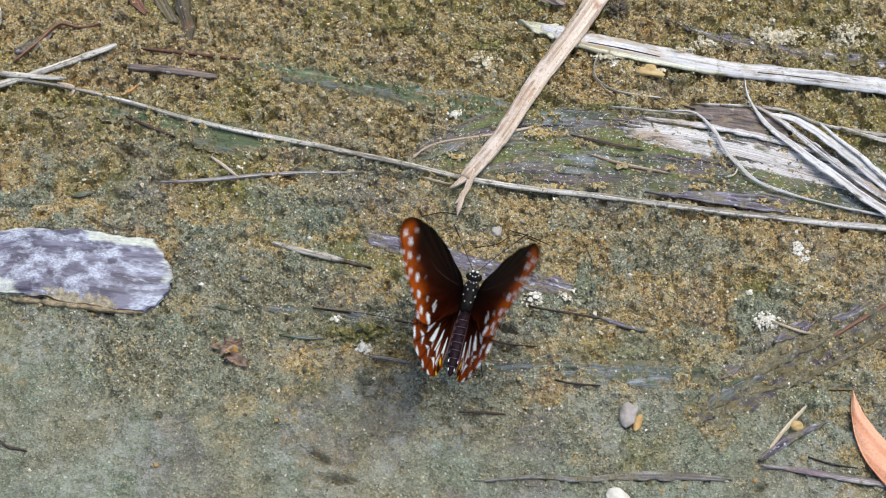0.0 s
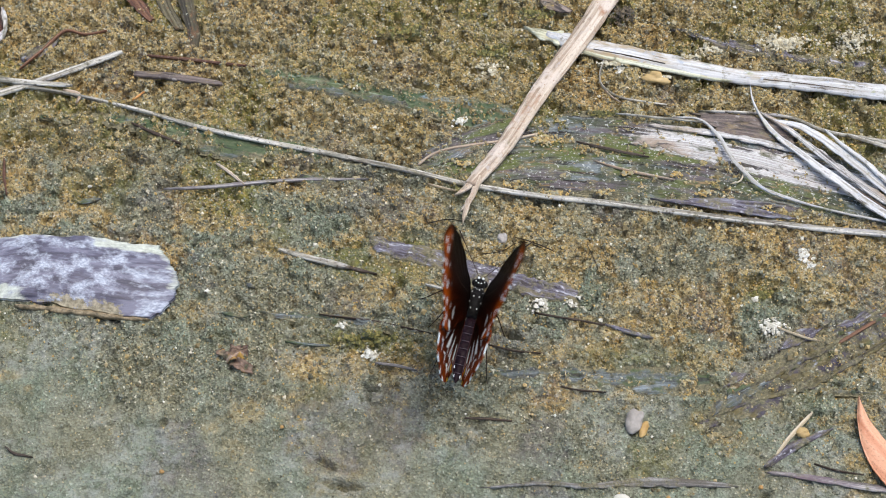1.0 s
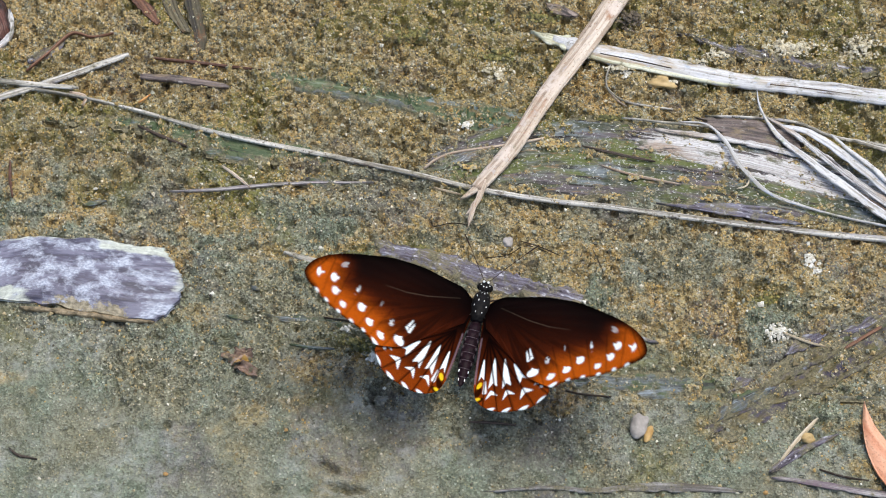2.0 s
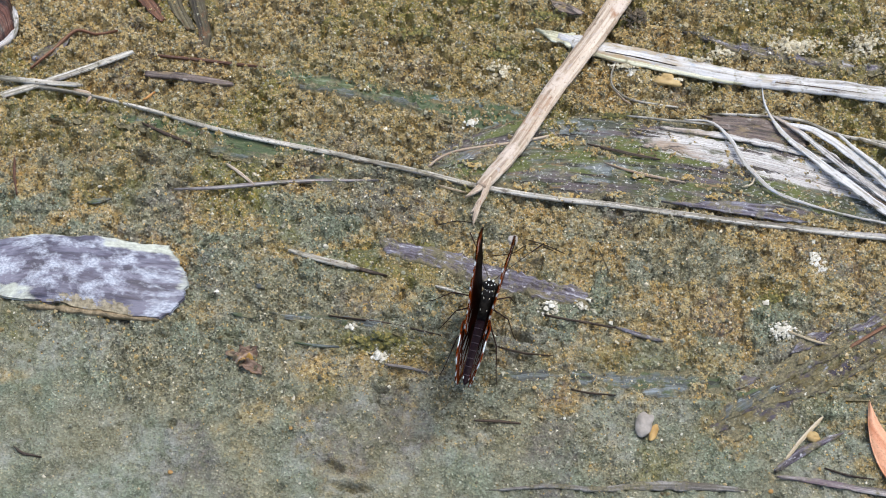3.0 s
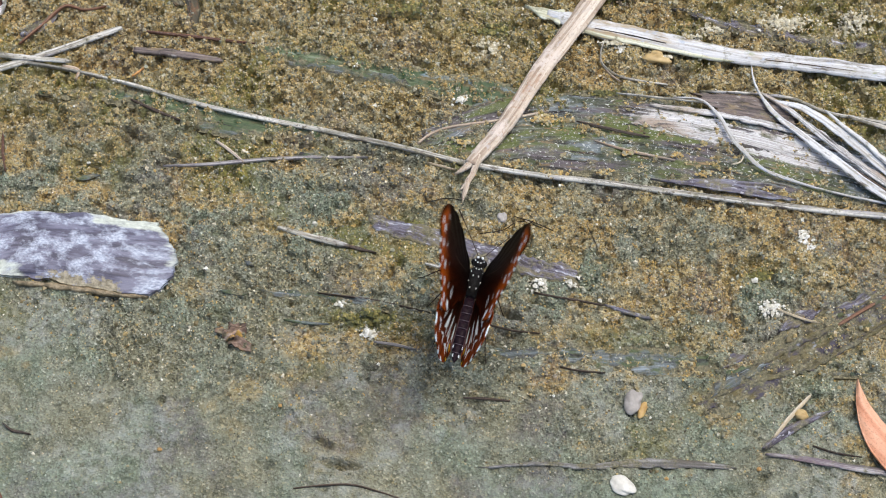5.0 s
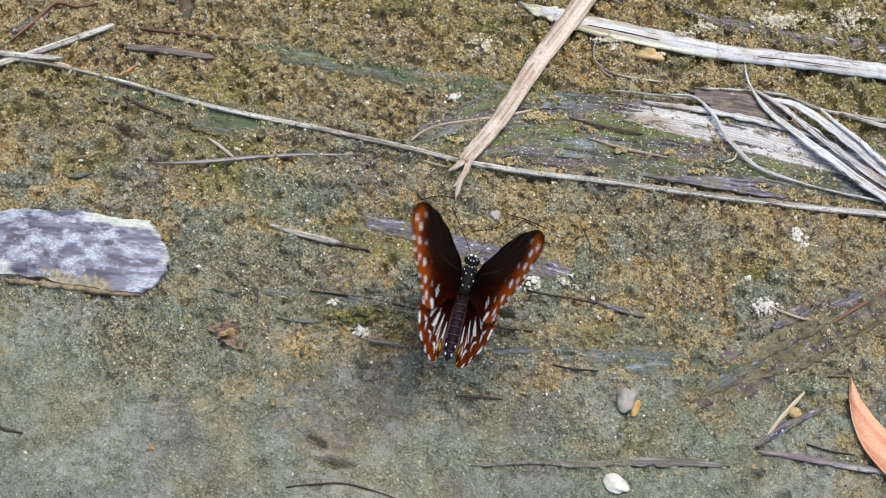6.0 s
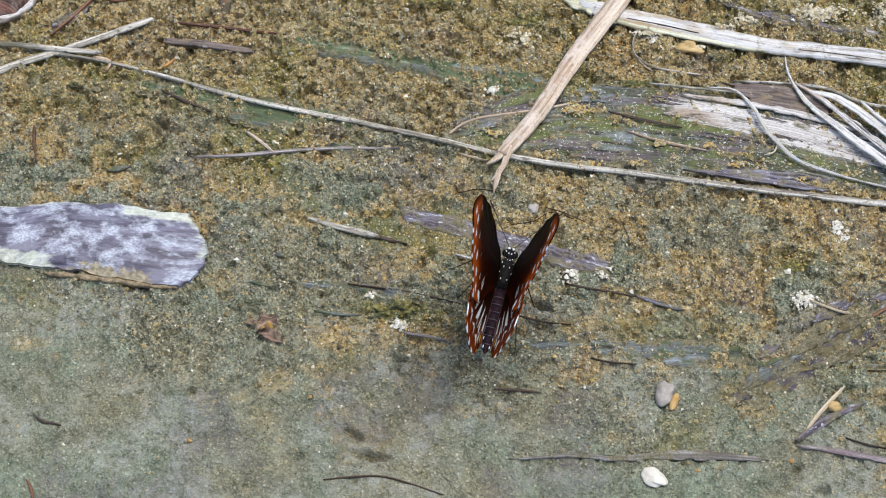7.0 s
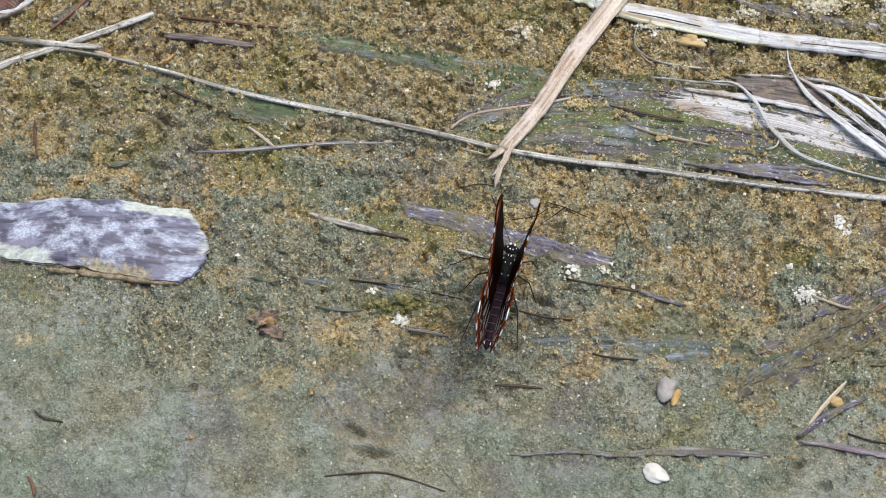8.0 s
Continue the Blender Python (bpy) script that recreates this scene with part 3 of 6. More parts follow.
# ---- strips and sheets of plant matter ----
def strip(name, pts, widths, material, label, category="straw", thick=0.6, lift=0.5, dome=0.25, lifts=None, ragged=0.08, parent=None, group="", seed=1, taper=(0.6, 0.6), curl=0.0, drape=0.0):
    """A long thin piece along pts (x, y in millimetres): a domed top and a flat underside."""
    length = float(np.sum(np.linalg.norm(np.diff(np.asarray(pts, float), axis=0), axis=1)))
    n, k = max(8, int(length / 0.9)), 9
    p = spline(pts, n)
    way = np.gradient(p, axis=0)
    way /= np.linalg.norm(way, axis=1)[:, None]
    side = np.stack([-way[:, 1], way[:, 0]], -1)
    s = np.linspace(0, 1, n)
    along = s * length
    w = np.interp(s, np.linspace(0, 1, len(widths)), widths)
    end = np.minimum(along, length - along)
    w = w * np.where(s < 0.5, taper[0] + (1 - taper[0]) * step(0, 1.2 * w.max(), end), taper[1] + (1 - taper[1]) * step(0, 1.2 * w.max(), end))
    t = np.linspace(-1, 1, k)
    z0 = level(p[:, 0], p[:, 1]) + (np.interp(s, np.linspace(0, 1, len(lifts)), lifts) if lifts is not None else lift)
    z0 = z0 + 0.25 * (vnoise(along, along * 0 + seed, 14, seed) - 0.5)
    edge = 1 + ragged * 2 * (np.stack([vnoise(along, along * 0 + 40 * seed, 2.2, seed + 5), vnoise(along, along * 0 + 80 * seed, 2.2, seed + 6)], -1) - 0.5)
    reach = np.where(t[None] < 0, edge[:, :1], edge[:, 1:]) * t[None] * w[:, None] / 2
    xy = p[:, None] + side[:, None] * reach[..., None]
    lumps = drape * np.clip(height(xy[..., 0], xy[..., 1]) - level(xy[..., 0], xy[..., 1]), -0.7, 0.9) if drape else 0.0
    rib = 0.10 * thick * (vnoise(along[:, None] * 0.04 + 0 * reach, reach * 2.2 + seed * 9, 1.0, seed + 9) - 0.5) * 2
    top = z0[:, None] + dome * (1 - t[None] ** 2) + rib + curl * t[None] ** 2 + lumps
    low = z0[:, None] - thick + 0.3 * dome * (1 - t[None] ** 2) + curl * t[None] ** 2 + lumps
    low[:, 0], low[:, -1] = top[:, 0] - thick * 0.5, top[:, -1] - thick * 0.5
    ring = np.concatenate([np.dstack([xy, top]), np.dstack([xy, low])[:, ::-1]], 1)
    m = 2 * k
    i = np.arange(n - 1)[:, None] * m
    j = np.arange(m)[None]
    f = np.stack([i + j, i + m + j, i + m + (j + 1) % m, i + (j + 1) % m], -1).reshape(-1, 4)
    caps = [[c, c + 1, m - 2 - c, m - 1 - c] for c in range(k - 1)]
    caps += [[(n - 1) * m + q for q in reversed(c)] for c in caps]
    f = np.vstack([f, np.array(caps)])
    fib = np.dstack([np.repeat(along[:, None], m, 1), np.concatenate([reach, reach[:, ::-1]], 1), np.full((n, m), seed * 7.3)])
    me = mesh_of(name, ring.reshape(-1, 3), f, material, True, [("fibre", fib.reshape(-1, 3))])
    if parent is not None:
        return part(name, me, parent, label)
    return tagged(new(name, me), label, category, group)


def sheet(name, upper, lower, material, label, category="leaf", lift=0.3, thick=0.5, ridge=0.25, dome=0.0, ragged=1.2, pitch=0.7, parent=None, seed=1, torn=0.0, lifts=None, wave=0.3, group="", sunk=0.0, bleach=None, crumple=9, drape=None):
    """A flat piece between two curves that run the same way; fibres run along it."""
    # soaked pieces follow the lumps of the mud
    drape = (0.8 if sunk > 2 else 0.55 if sunk else 0.0) if drape is None else drape
    lift = lift * (1 - 0.72 * drape)
    pitch = min(pitch, 0.45) if drape else pitch
    a, b = np.asarray(upper, float), np.asarray(lower, float)
    length = max(np.sum(np.linalg.norm(np.diff(c, axis=0), axis=1)) for c in (a, b))
    n = max(10, int(length / pitch))
    a, b = spline(upper, n), spline(lower, n)
    k = max(6, int(np.linalg.norm(a - b, axis=1).max() / pitch))
    t = np.linspace(0, 1, k)[None, :, None]
    xy = a[:, None] * (1 - t) + b[:, None] * t
    s = np.linspace(0, 1, n)[:, None] * length
    across = np.linalg.norm(a - b, axis=1)[:, None] * t[..., 0]
    # ragged long edges and torn ends
    out = (a - b) / (np.linalg.norm(a - b, axis=1)[:, None] + 1e-9)
    wob_a = ragged * (fbm(s[:, 0], s[:, 0] * 0 + seed * 31, 5, seed + 1, 4, 0.65) - 0.5)
    wob_b = ragged * (fbm(s[:, 0], s[:, 0] * 0 + seed * 57, 5, seed + 2, 4, 0.65) - 0.5)
    xy = xy + out[:, None] * (wob_a[:, None] * (1 - t[..., 0]) + wob_b[:, None] * t[..., 0])[..., None] * 2
    if torn:
        run = np.gradient(a + b, axis=0)
        run /= np.linalg.norm(run, axis=1)[:, None]
        fray = torn * (fbm(across[0] if across[0].max() > 0 else t[0, :, 0], across[n // 2] * 0 + seed * 13, 1.6, seed + 3, 3, 0.7) - 0.5) * 2
        weight = np.maximum(1 - s / (3 * torn + 1e-6), 0) - np.maximum(1 - (length - s) / (3 * torn + 1e-6), 0)
        xy = xy + run[:, None] * (fray[None] * np.abs(weight))[..., None] * np.where(weight > 0, 1, 1)[..., None]
    straight = across - 2 * (wob_a[:, None] * (1 - t[..., 0]) + wob_b[:, None] * t[..., 0])
    fibre = fbm(s * 0.03 + seed * 50, straight * 1.3, 1.0, seed + 4, 3, 0.6) - 0.5
    z = level(xy[..., 0], xy[..., 1]) + (np.interp(np.linspace(0, 1, n), np.linspace(0, 1, len(lifts)), lifts)[:, None] if lifts is not None else lift)
    z = z + drape * np.clip(height(xy[..., 0], xy[..., 1]) - level(xy[..., 0], xy[..., 1]), -0.7, 0.9)
    ridge, wave = ridge * (1 - 0.5 * drape), wave * (1 - 0.5 * drape)
    z = z + ridge * fibre * 2 + wave * (fbm(xy[..., 0], xy[..., 1], crumple, seed + 8, 2) - 0.5) * 2 + dome * (1 - (2 * t[..., 0] - 1) ** 2)
    # distance from the nearest edge; the edges sink into the mud
    breadth = np.linalg.norm(a - b, axis=1)[:, None]
    edge = np.minimum(np.minimum(across, breadth - across), np.minimum(s, length - s))
    edge = np.maximum(edge + sunk * 1.6 * (fbm(xy[..., 0], xy[..., 1], 4, seed + 12, 4, 0.65) - 0.55), 0)
    near = 1 - step(0, sunk + 1e-3, edge) if sunk else np.zeros_like(edge)
    z = z - 1.7 * near * lift
    top = np.dstack([xy, z])
    low = np.dstack([xy, z - thick])
    v = np.concatenate([top.reshape(-1, 3), low.reshape(-1, 3)])
    m = n * k
    rim = np.concatenate([np.arange(k), np.arange(1, n) * k + k - 1, (n - 1) * k + np.arange(k - 2, -1, -1), np.arange(n - 2, 0, -1) * k])
    nxt = np.roll(rim, -1)
    f = np.vstack([grid_faces(n, k, 0, True), grid_faces(n, k, m), np.stack([rim, nxt, nxt + m, rim + m], -1)[:, ::-1]])
    cross = np.cross(top[0, 1] - top[0, 0], top[1, 0] - top[0, 0])
    if cross[2] > 0:
        f = f[:, ::-1]
    fib = np.dstack([np.repeat(s, k, 1), across - 2 * (wob_a[:, None] * (1 - t[..., 0]) + wob_b[:, None] * t[..., 0]), np.full((n, k), seed * 5.1)]).reshape(-1, 3)
    me = mesh_of(name, v, f, material, True, [("fibre", np.vstack([fib, fib])), ("rim", np.tile(near.ravel(), 2))] + ([("bleach", np.tile(bleach(xy[..., 0], xy[..., 1]).ravel(), 2))] if bleach else []))
    if parent is not None:
        return part(name, me, parent, label)
    return tagged(new(name, me), label, category, group)


def crumbs(name, x, y, half, count, material, label, category, seed, height_mm=0.8, squash=0.6, lift=0.0):
    """A loose heap of small angular crumbs, one thing."""
    rng = np.random.default_rng(seed)
    vs, fs = [], []
    base = np.array([[1, 0, 0], [-1, 0, 0], [0, 1, 0], [0, -1, 0], [0, 0, 1], [0, 0, -1], [0.6, 0.6, 0.6], [-0.6, -0.6, 0.6]], float)
    tri = np.array([[0, 2, 6], [2, 4, 6], [4, 0, 6], [2, 1, 4], [1, 7, 4], [1, 3, 7], [3, 4, 7], [3, 0, 4], [2, 0, 5], [1, 2, 5], [3, 1, 5], [0, 3, 5]])
    for k in range(count):
        d = rng.normal(size=2) * 0.38
        r = rng.uniform(0.28, 0.68) * (1.15 - 0.5 * min(1, np.hypot(*d)))
        px, py = x + d[0] * half[0], y + d[1] * half[1]
        turn = rng.uniform(0, 6.28)
        v = base * rng.uniform(0.7, 1.25, (8, 1)) * r
        v = np.stack([v[:, 0] * math.cos(turn) - v[:, 1] * math.sin(turn), v[:, 0] * math.sin(turn) + v[:, 1] * math.cos(turn), v[:, 2] * squash], -1)
        z = (float(level(px, py)) + lift if lift else float(height(px, py))) + 0.15 + height_mm * max(0, 1 - np.hypot(*d)) * rng.uniform(0.2, 1)
        vs.append(v + (px, py, z))
        fs.append(tri + 8 * k)
    me = mesh_of(name, np.vstack(vs), np.vstack(fs), material, False)
    return tagged(new(name, me), label, category)


def pebble(name, x, y, size, turn, material, label, category="pebble", seed=1, lump=0.18, lift=0.3):
    """A worn stone: a sphere pressed out of round."""
    rows, cols = 18, 28
    a = np.linspace(0.02, math.pi - 0.02, rows)[:, None]
    b = np.linspace(0, 2 * math.pi, cols, endpoint=False)[None]
    d = np.stack([np.sin(a) * np.cos(b), np.sin(a) * np.sin(b), np.cos(a) + 0 * b], -1)
    bulge = 1 + lump * 2 * (vnoise(d[..., 0] * 1.3 + seed * 9, d[..., 1] * 1.3 + d[..., 2], 0.8, seed) - 0.5)
    v = d * bulge[..., None] * np.asarray(size) / 2
    c, s = math.cos(radians(turn)), math.sin(radians(turn))
    v = np.stack([v[..., 0] * c - v[..., 1] * s + x, v[..., 0] * s + v[..., 1] * c + y, v[..., 2] + float(level(x, y)) + size[2] * lift], -1).reshape(-1, 3)
    i = np.arange(rows - 1)[:, None] * cols
    j = np.arange(cols)[None]
    f = np.stack([i + j, i + cols + j, i + cols + (j + 1) % cols, i + (j + 1) % cols], -1).reshape(-1, 4)
    me = mesh_of(name, v, f, material, True)
    bm = bmesh.new()
    bm.from_mesh(me)
    bmesh.ops.holes_fill(bm, edges=[e for e in bm.edges if e.is_boundary])
    bm.to_mesh(me)
    bm.free()
    return tagged(new(name, me), label, category)


def tube(pts, radii, sides=8):
    """Vertices and faces of a round tapered rod, millimetres."""
    p = np.asarray(pts, float)
    n = len(p)
    way = np.gradient(p, axis=0)
    way /= np.linalg.norm(way, axis=1)[:, None] + 1e-9
    up = np.array([0.13, 0.21, 1.0])
    a = np.cross(way, up)
    a /= np.linalg.norm(a, axis=1)[:, None] + 1e-9
    b = np.cross(way, a)
    r = np.interp(np.linspace(0, 1, n), np.linspace(0, 1, len(radii)), radii)[:, None, None]
    ang = np.linspace(0, 2 * math.pi, sides, endpoint=False)[None, :, None]
    v = p[:, None] + r * (a[:, None] * np.cos(ang) + b[:, None] * np.sin(ang))
    i = np.arange(n - 1)[:, None] * sides
    j = np.arange(sides)[None]
    f = np.stack([i + j, i + (j + 1) % sides, i + sides + (j + 1) % sides, i + sides + j], -1).reshape(-1, 4)
    return v.reshape(-1, 3), f


# ---- the butterfly ----
BODY_TURN = (4.7, 6.0, 77.22)
BODY_AT = (0.01280, -0.01386, 0.00579)
HINGE = 1.22 * MM
HINGE_PITCH, HINGE_TOE = 8.5, 2.76


def fan(root, outline, n, m, power=0.62):
    """Grid from the wing's root out to its rim: plan coordinates, share of the way out, place along the rim."""
    rim = spline(outline, n)
    f = np.linspace(0, 1, m)[None] ** power
    root = np.asarray(root, float)
    uv = root + (rim[:, None] - root) * f[..., None]
    return uv, np.repeat(f, n, 0), np.repeat(np.linspace(0, 1, n)[:, None], m, 1)


def oval(uv, u, v, a, b, turn):
    c, s = math.cos(radians(turn)), math.sin(radians(turn))
    du, dv = uv[..., 0] - u, uv[..., 1] - v
    d = np.hypot((du * c + dv * s) / a, (dv * c - du * s) / b)
    return 1 - step(1 - 0.16 / min(a, b), 1 + 0.16 / min(a, b), d)


def wedge(uv, p, q, r0, r1):
    p, q = np.asarray(p, float), np.asarray(q, float)
    d = q - p
    t = np.clip(((uv - p) @ d) / (d @ d), 0, 1)
    gap = np.linalg.norm(uv - (p + t[..., None] * d), axis=-1)
    r = r0 + (r1 - r0) * t
    return 1 - step(r - 0.15, r + 0.15, gap)


def arrow(uv, tip, end, w0, w1, notch):
    """A white mark that widens from tip to end, its far side hollowed by notch."""
    tip, end = np.asarray(tip, float), np.asarray(end, float)
    length = np.linalg.norm(end - tip)
    way = (end - tip) / length
    a = (uv - tip) @ way
    b = np.abs((uv - tip) @ np.array([-way[1], way[0]]))
    half = w0 + (w1 - w0) * np.clip(a / length, 0, 1) ** 0.8
    stop = length - notch * np.clip(1 - b / w1, 0, 1)
    return step(-0.25, 0.1, a) * (1 - step(half - 0.14, half + 0.14, b)) * (1 - step(stop - 0.14, stop + 0.14, a))


FORE_RIM = [(3.6, 1.4), (4.7, 4.4), (4.4, 7.2), (2.7, 14.6), (-0.4, 23.0), (-5.2, 31.0), (-11.2, 39.0), (-16.2, 44.6), (-21.2, 48.6), (-24.5, 50.1), (-26.6, 50.3), (-28.0, 49.3), (-28.9, 47.4), (-29.7, 43.9), (-30.0, 40.0), (-30.0, 35.5), (-29.8, 31.0), (-30.0, 28.2), (-30.7, 26.6), (-29.6, 24.0), (-25.6, 18.3), (-20.5, 14.4), (-13.0, 8.4), (-5.5, 2.2)]
HIND_RIM = [(-2.0, 2.4), (-8.0, 8.0), (-14.0, 13.5), (-21.0, 19.5), (-27.0, 24.2), (-30.8, 25.6), (-32.8, 24.6), (-34.4, 22.6), (-35.3, 20.2), (-35.4, 17.6), (-35.2, 15.0), (-34.5, 12.4), (-33.5, 9.8), (-31.8, 7.5), (-29.8, 5.7), (-27.4, 4.7), (-23.6, 3.75), (-17.0, 2.8), (-10.0, 1.9), (-4.0, 1.1)]
# white spots: u, v, half length, half width, turn
FORE_SPOTS = [(-23.5, 46.7, 1.55, 0.62, 5), (-21.7, 42.2, 1.65, 1.0, -12), (-25.1, 41.0, 1.55, 0.95, -12), (-27.1, 37.9, 1.05, 0.95, 0), (-23.7, 32.5, 1.55, 1.15, -14), (-26.1, 29.4, 1.35, 1.15, -10), (-27.2, 25.3, 1.2, 1.25, -20), (-24.8, 19.9, 1.65, 1.65, -20)]
# fainter scaled patches
FORE_FAINT = [(-19.9, 34.7, 1.6, 0.32, -15, 0.75), (-21.3, 23.1, 1.2, 0.65, -15, 0.6), (-18.2, 27.0, 0.8, 0.2, -15, 0.4), (-15.7, 39.9, 1.7, 0.7, -40, 0.30)]
FORE_DOTS = [(-29.2, 46.1), (-29.7, 42.7), (-29.9, 38.6), (-29.8, 34.5), (-29.7, 30.5)]
HIND_WEDGES = [(-19.7, 13.7, -26.0, 17.9, 1.20), (-17.7, 10.7, -27.2, 13.5, 1.15), (-16.8, 7.8, -26.6, 9.5, 1.15), (-16.8, 4.8, -24.0, 5.7, 0.95)]
HIND_CHEVRONS = [(-29.4, 18.8, 1.3), (-29.3, 14.2, 1.15), (-28.6, 9.6, 1.1)]
HIND_EDGE = [(-33.2, 24.3), (-35.1, 19.8), (-35.0, 15.0), (-33.9, 10.4)]


def rim_distance(uv, rim, first, last):
    """Distance to the stretch of the rim between two of its corners, and how far along that stretch."""
    line = spline(rim[first:last + 1], 40)
    best, where = np.full(uv.shape[:2], 1e9), np.zeros(uv.shape[:2])
    for k, p in enumerate(line):
        d = np.hypot(uv[..., 0] - p[0], uv[..., 1] - p[1])
        where = np.where(d < best, k / 39, where)
        best = np.minimum(best, d)
    return best, where


DEEP, RUST, CREAM_WHITE = np.array([0.0045, 0.0016, 0.0014]), np.array([0.40, 0.075, 0.004]), np.array([0.84, 0.92, 0.94])


def blended(col, other, share):
    return col * (1 - share[..., None]) + other * share[..., None]


def fore_colour(uv, f, s):
    u, v = uv[..., 0], uv[..., 1]
    d, along = rim_distance(uv, FORE_RIM, 8, 18)
    reach = 24.0 - 6.0 * along
    ray = np.arctan2(v - 6, -(u + 2))
    streaky = 0.30 * (fbm(ray * 40, d * 0.12, 1.0, 207, 3) - 0.5) + 0.22 * (fbm(u, v, 5, 201, 3) - 0.5)
    # dark smoky patch along the costa, brown towards the hind edge
    costa, _ = rim_distance(uv, FORE_RIM, 0, 12)
    smoke = step(18, 2, costa) * step(3, 17, d)
    q = d / reach + 0.7 * streaky + 0.42 * smoke
    out = 1 - np.clip((q - 0.12) / 0.98, 0, 1)
    out = out * out * (1.5 - 0.5 * out)
    brown = np.array([0.075, 0.0120, 0.0022])
    col = blended(blended(DEEP, brown, step(0.0, 0.30, out)), RUST, step(0.16, 0.95, out))
    col = blended(col, brown, 0.65 * (1 - smoke) * (1 - step(0.05, 0.4, out)) * (0.55 + 0.45 * fbm(ray * 30, d * 0.1, 1.0, 209, 2)))
    fingers = step(0.52, 0.66, fbm(ray * 17, d * 0.05, 1.0, 219, 2)) * step(3.5, 9, d) * (1 - smoke)
    col = col * (1 - 0.45 * fingers[..., None])
    vein = np.zeros_like(u)
    for rim_u, rim_v, lean in ((-14.0, 42.2, 0.9), (-21.0, 48.4, 0.75), (-27.6, 49.4, 0.42), (-29.4, 44.5, 0.10), (-29.9, 40.7, 0.20), (-30.0, 36.6, 0.30), (-29.9, 32.4, 0.38), (-29.9, 28.6, 0.40), (-29.5, 24.0, 0.45)):
        inner = max(rim_u + 13.0, -17.0)
        vein = np.maximum(vein, wedge(uv, (inner, rim_v - lean * (inner - rim_u)), (rim_u, rim_v), 0.20, 0.17))
    col = col * (1 - 0.45 * vein[..., None])
    # black-brown towards the body, deepened for shade between raised wings; dark costa and rim
    col = col * (0.55 + 0.45 * step(0.25, 0.65, f))[..., None]
    col = col * (0.10 + 0.90 * step(0.3, 2.2, costa))[..., None]
    col = col * (0.35 + 0.65 * step(0.1, 0.7, d))[..., None]
    white = np.zeros_like(u)
    for spot in FORE_SPOTS:
        white = np.maximum(white, oval(uv, *spot[:2], spot[2] * 0.80, spot[3] * 0.9, spot[4]))
        inward = np.array([-4.0 - spot[0], 14.0 - spot[1]]) / np.hypot(-4.0 - spot[0], 14.0 - spot[1])
        centre = np.array(spot[:2])
        white = np.maximum(white, wedge(uv, centre + inward * 1.15 * spot[2], centre, 0.08, spot[3] * 0.8))
    for *spot, share in FORE_FAINT:
        white = np.maximum(white, share * oval(uv, *spot) * step(0.30, 0.55, vnoise(u * 0.6 + v * 0.4, v, 0.55, 203)))
    for du in (-0.42, 0.42):
        white = np.maximum(white, 0.9 * wedge(uv, (-16.2 + du * 0.5, 16.6 + du), (-19.9 + du * 0.5, 18.0 + du), 0.12, 0.42) * step(0.18, 0.34, vnoise(u, v, 0.5, 205)))
    for p in FORE_DOTS:
        white = np.maximum(white, oval(uv, *p, 0.62, 0.55, 0))
    white = np.maximum(white, oval(uv, -30.2, 26.4, 1.3, 0.6, 60))
    thread = wedge(uv, (1.0, 4.9), (-5.6, 14.3), 0.05, 0.10) + wedge(uv, (-5.6, 14.3), (-9.3, 20.7), 0.10, 0.12) + wedge(uv, (-9.3, 20.7), (-12.0, 27.1), 0.10, 0.04)
    col = blended(col, np.array([0.30, 0.22, 0.16]), 0.16 * np.clip(thread, 0, 1))
    return blended(col, CREAM_WHITE, white * (1 - 0.8 * vein))


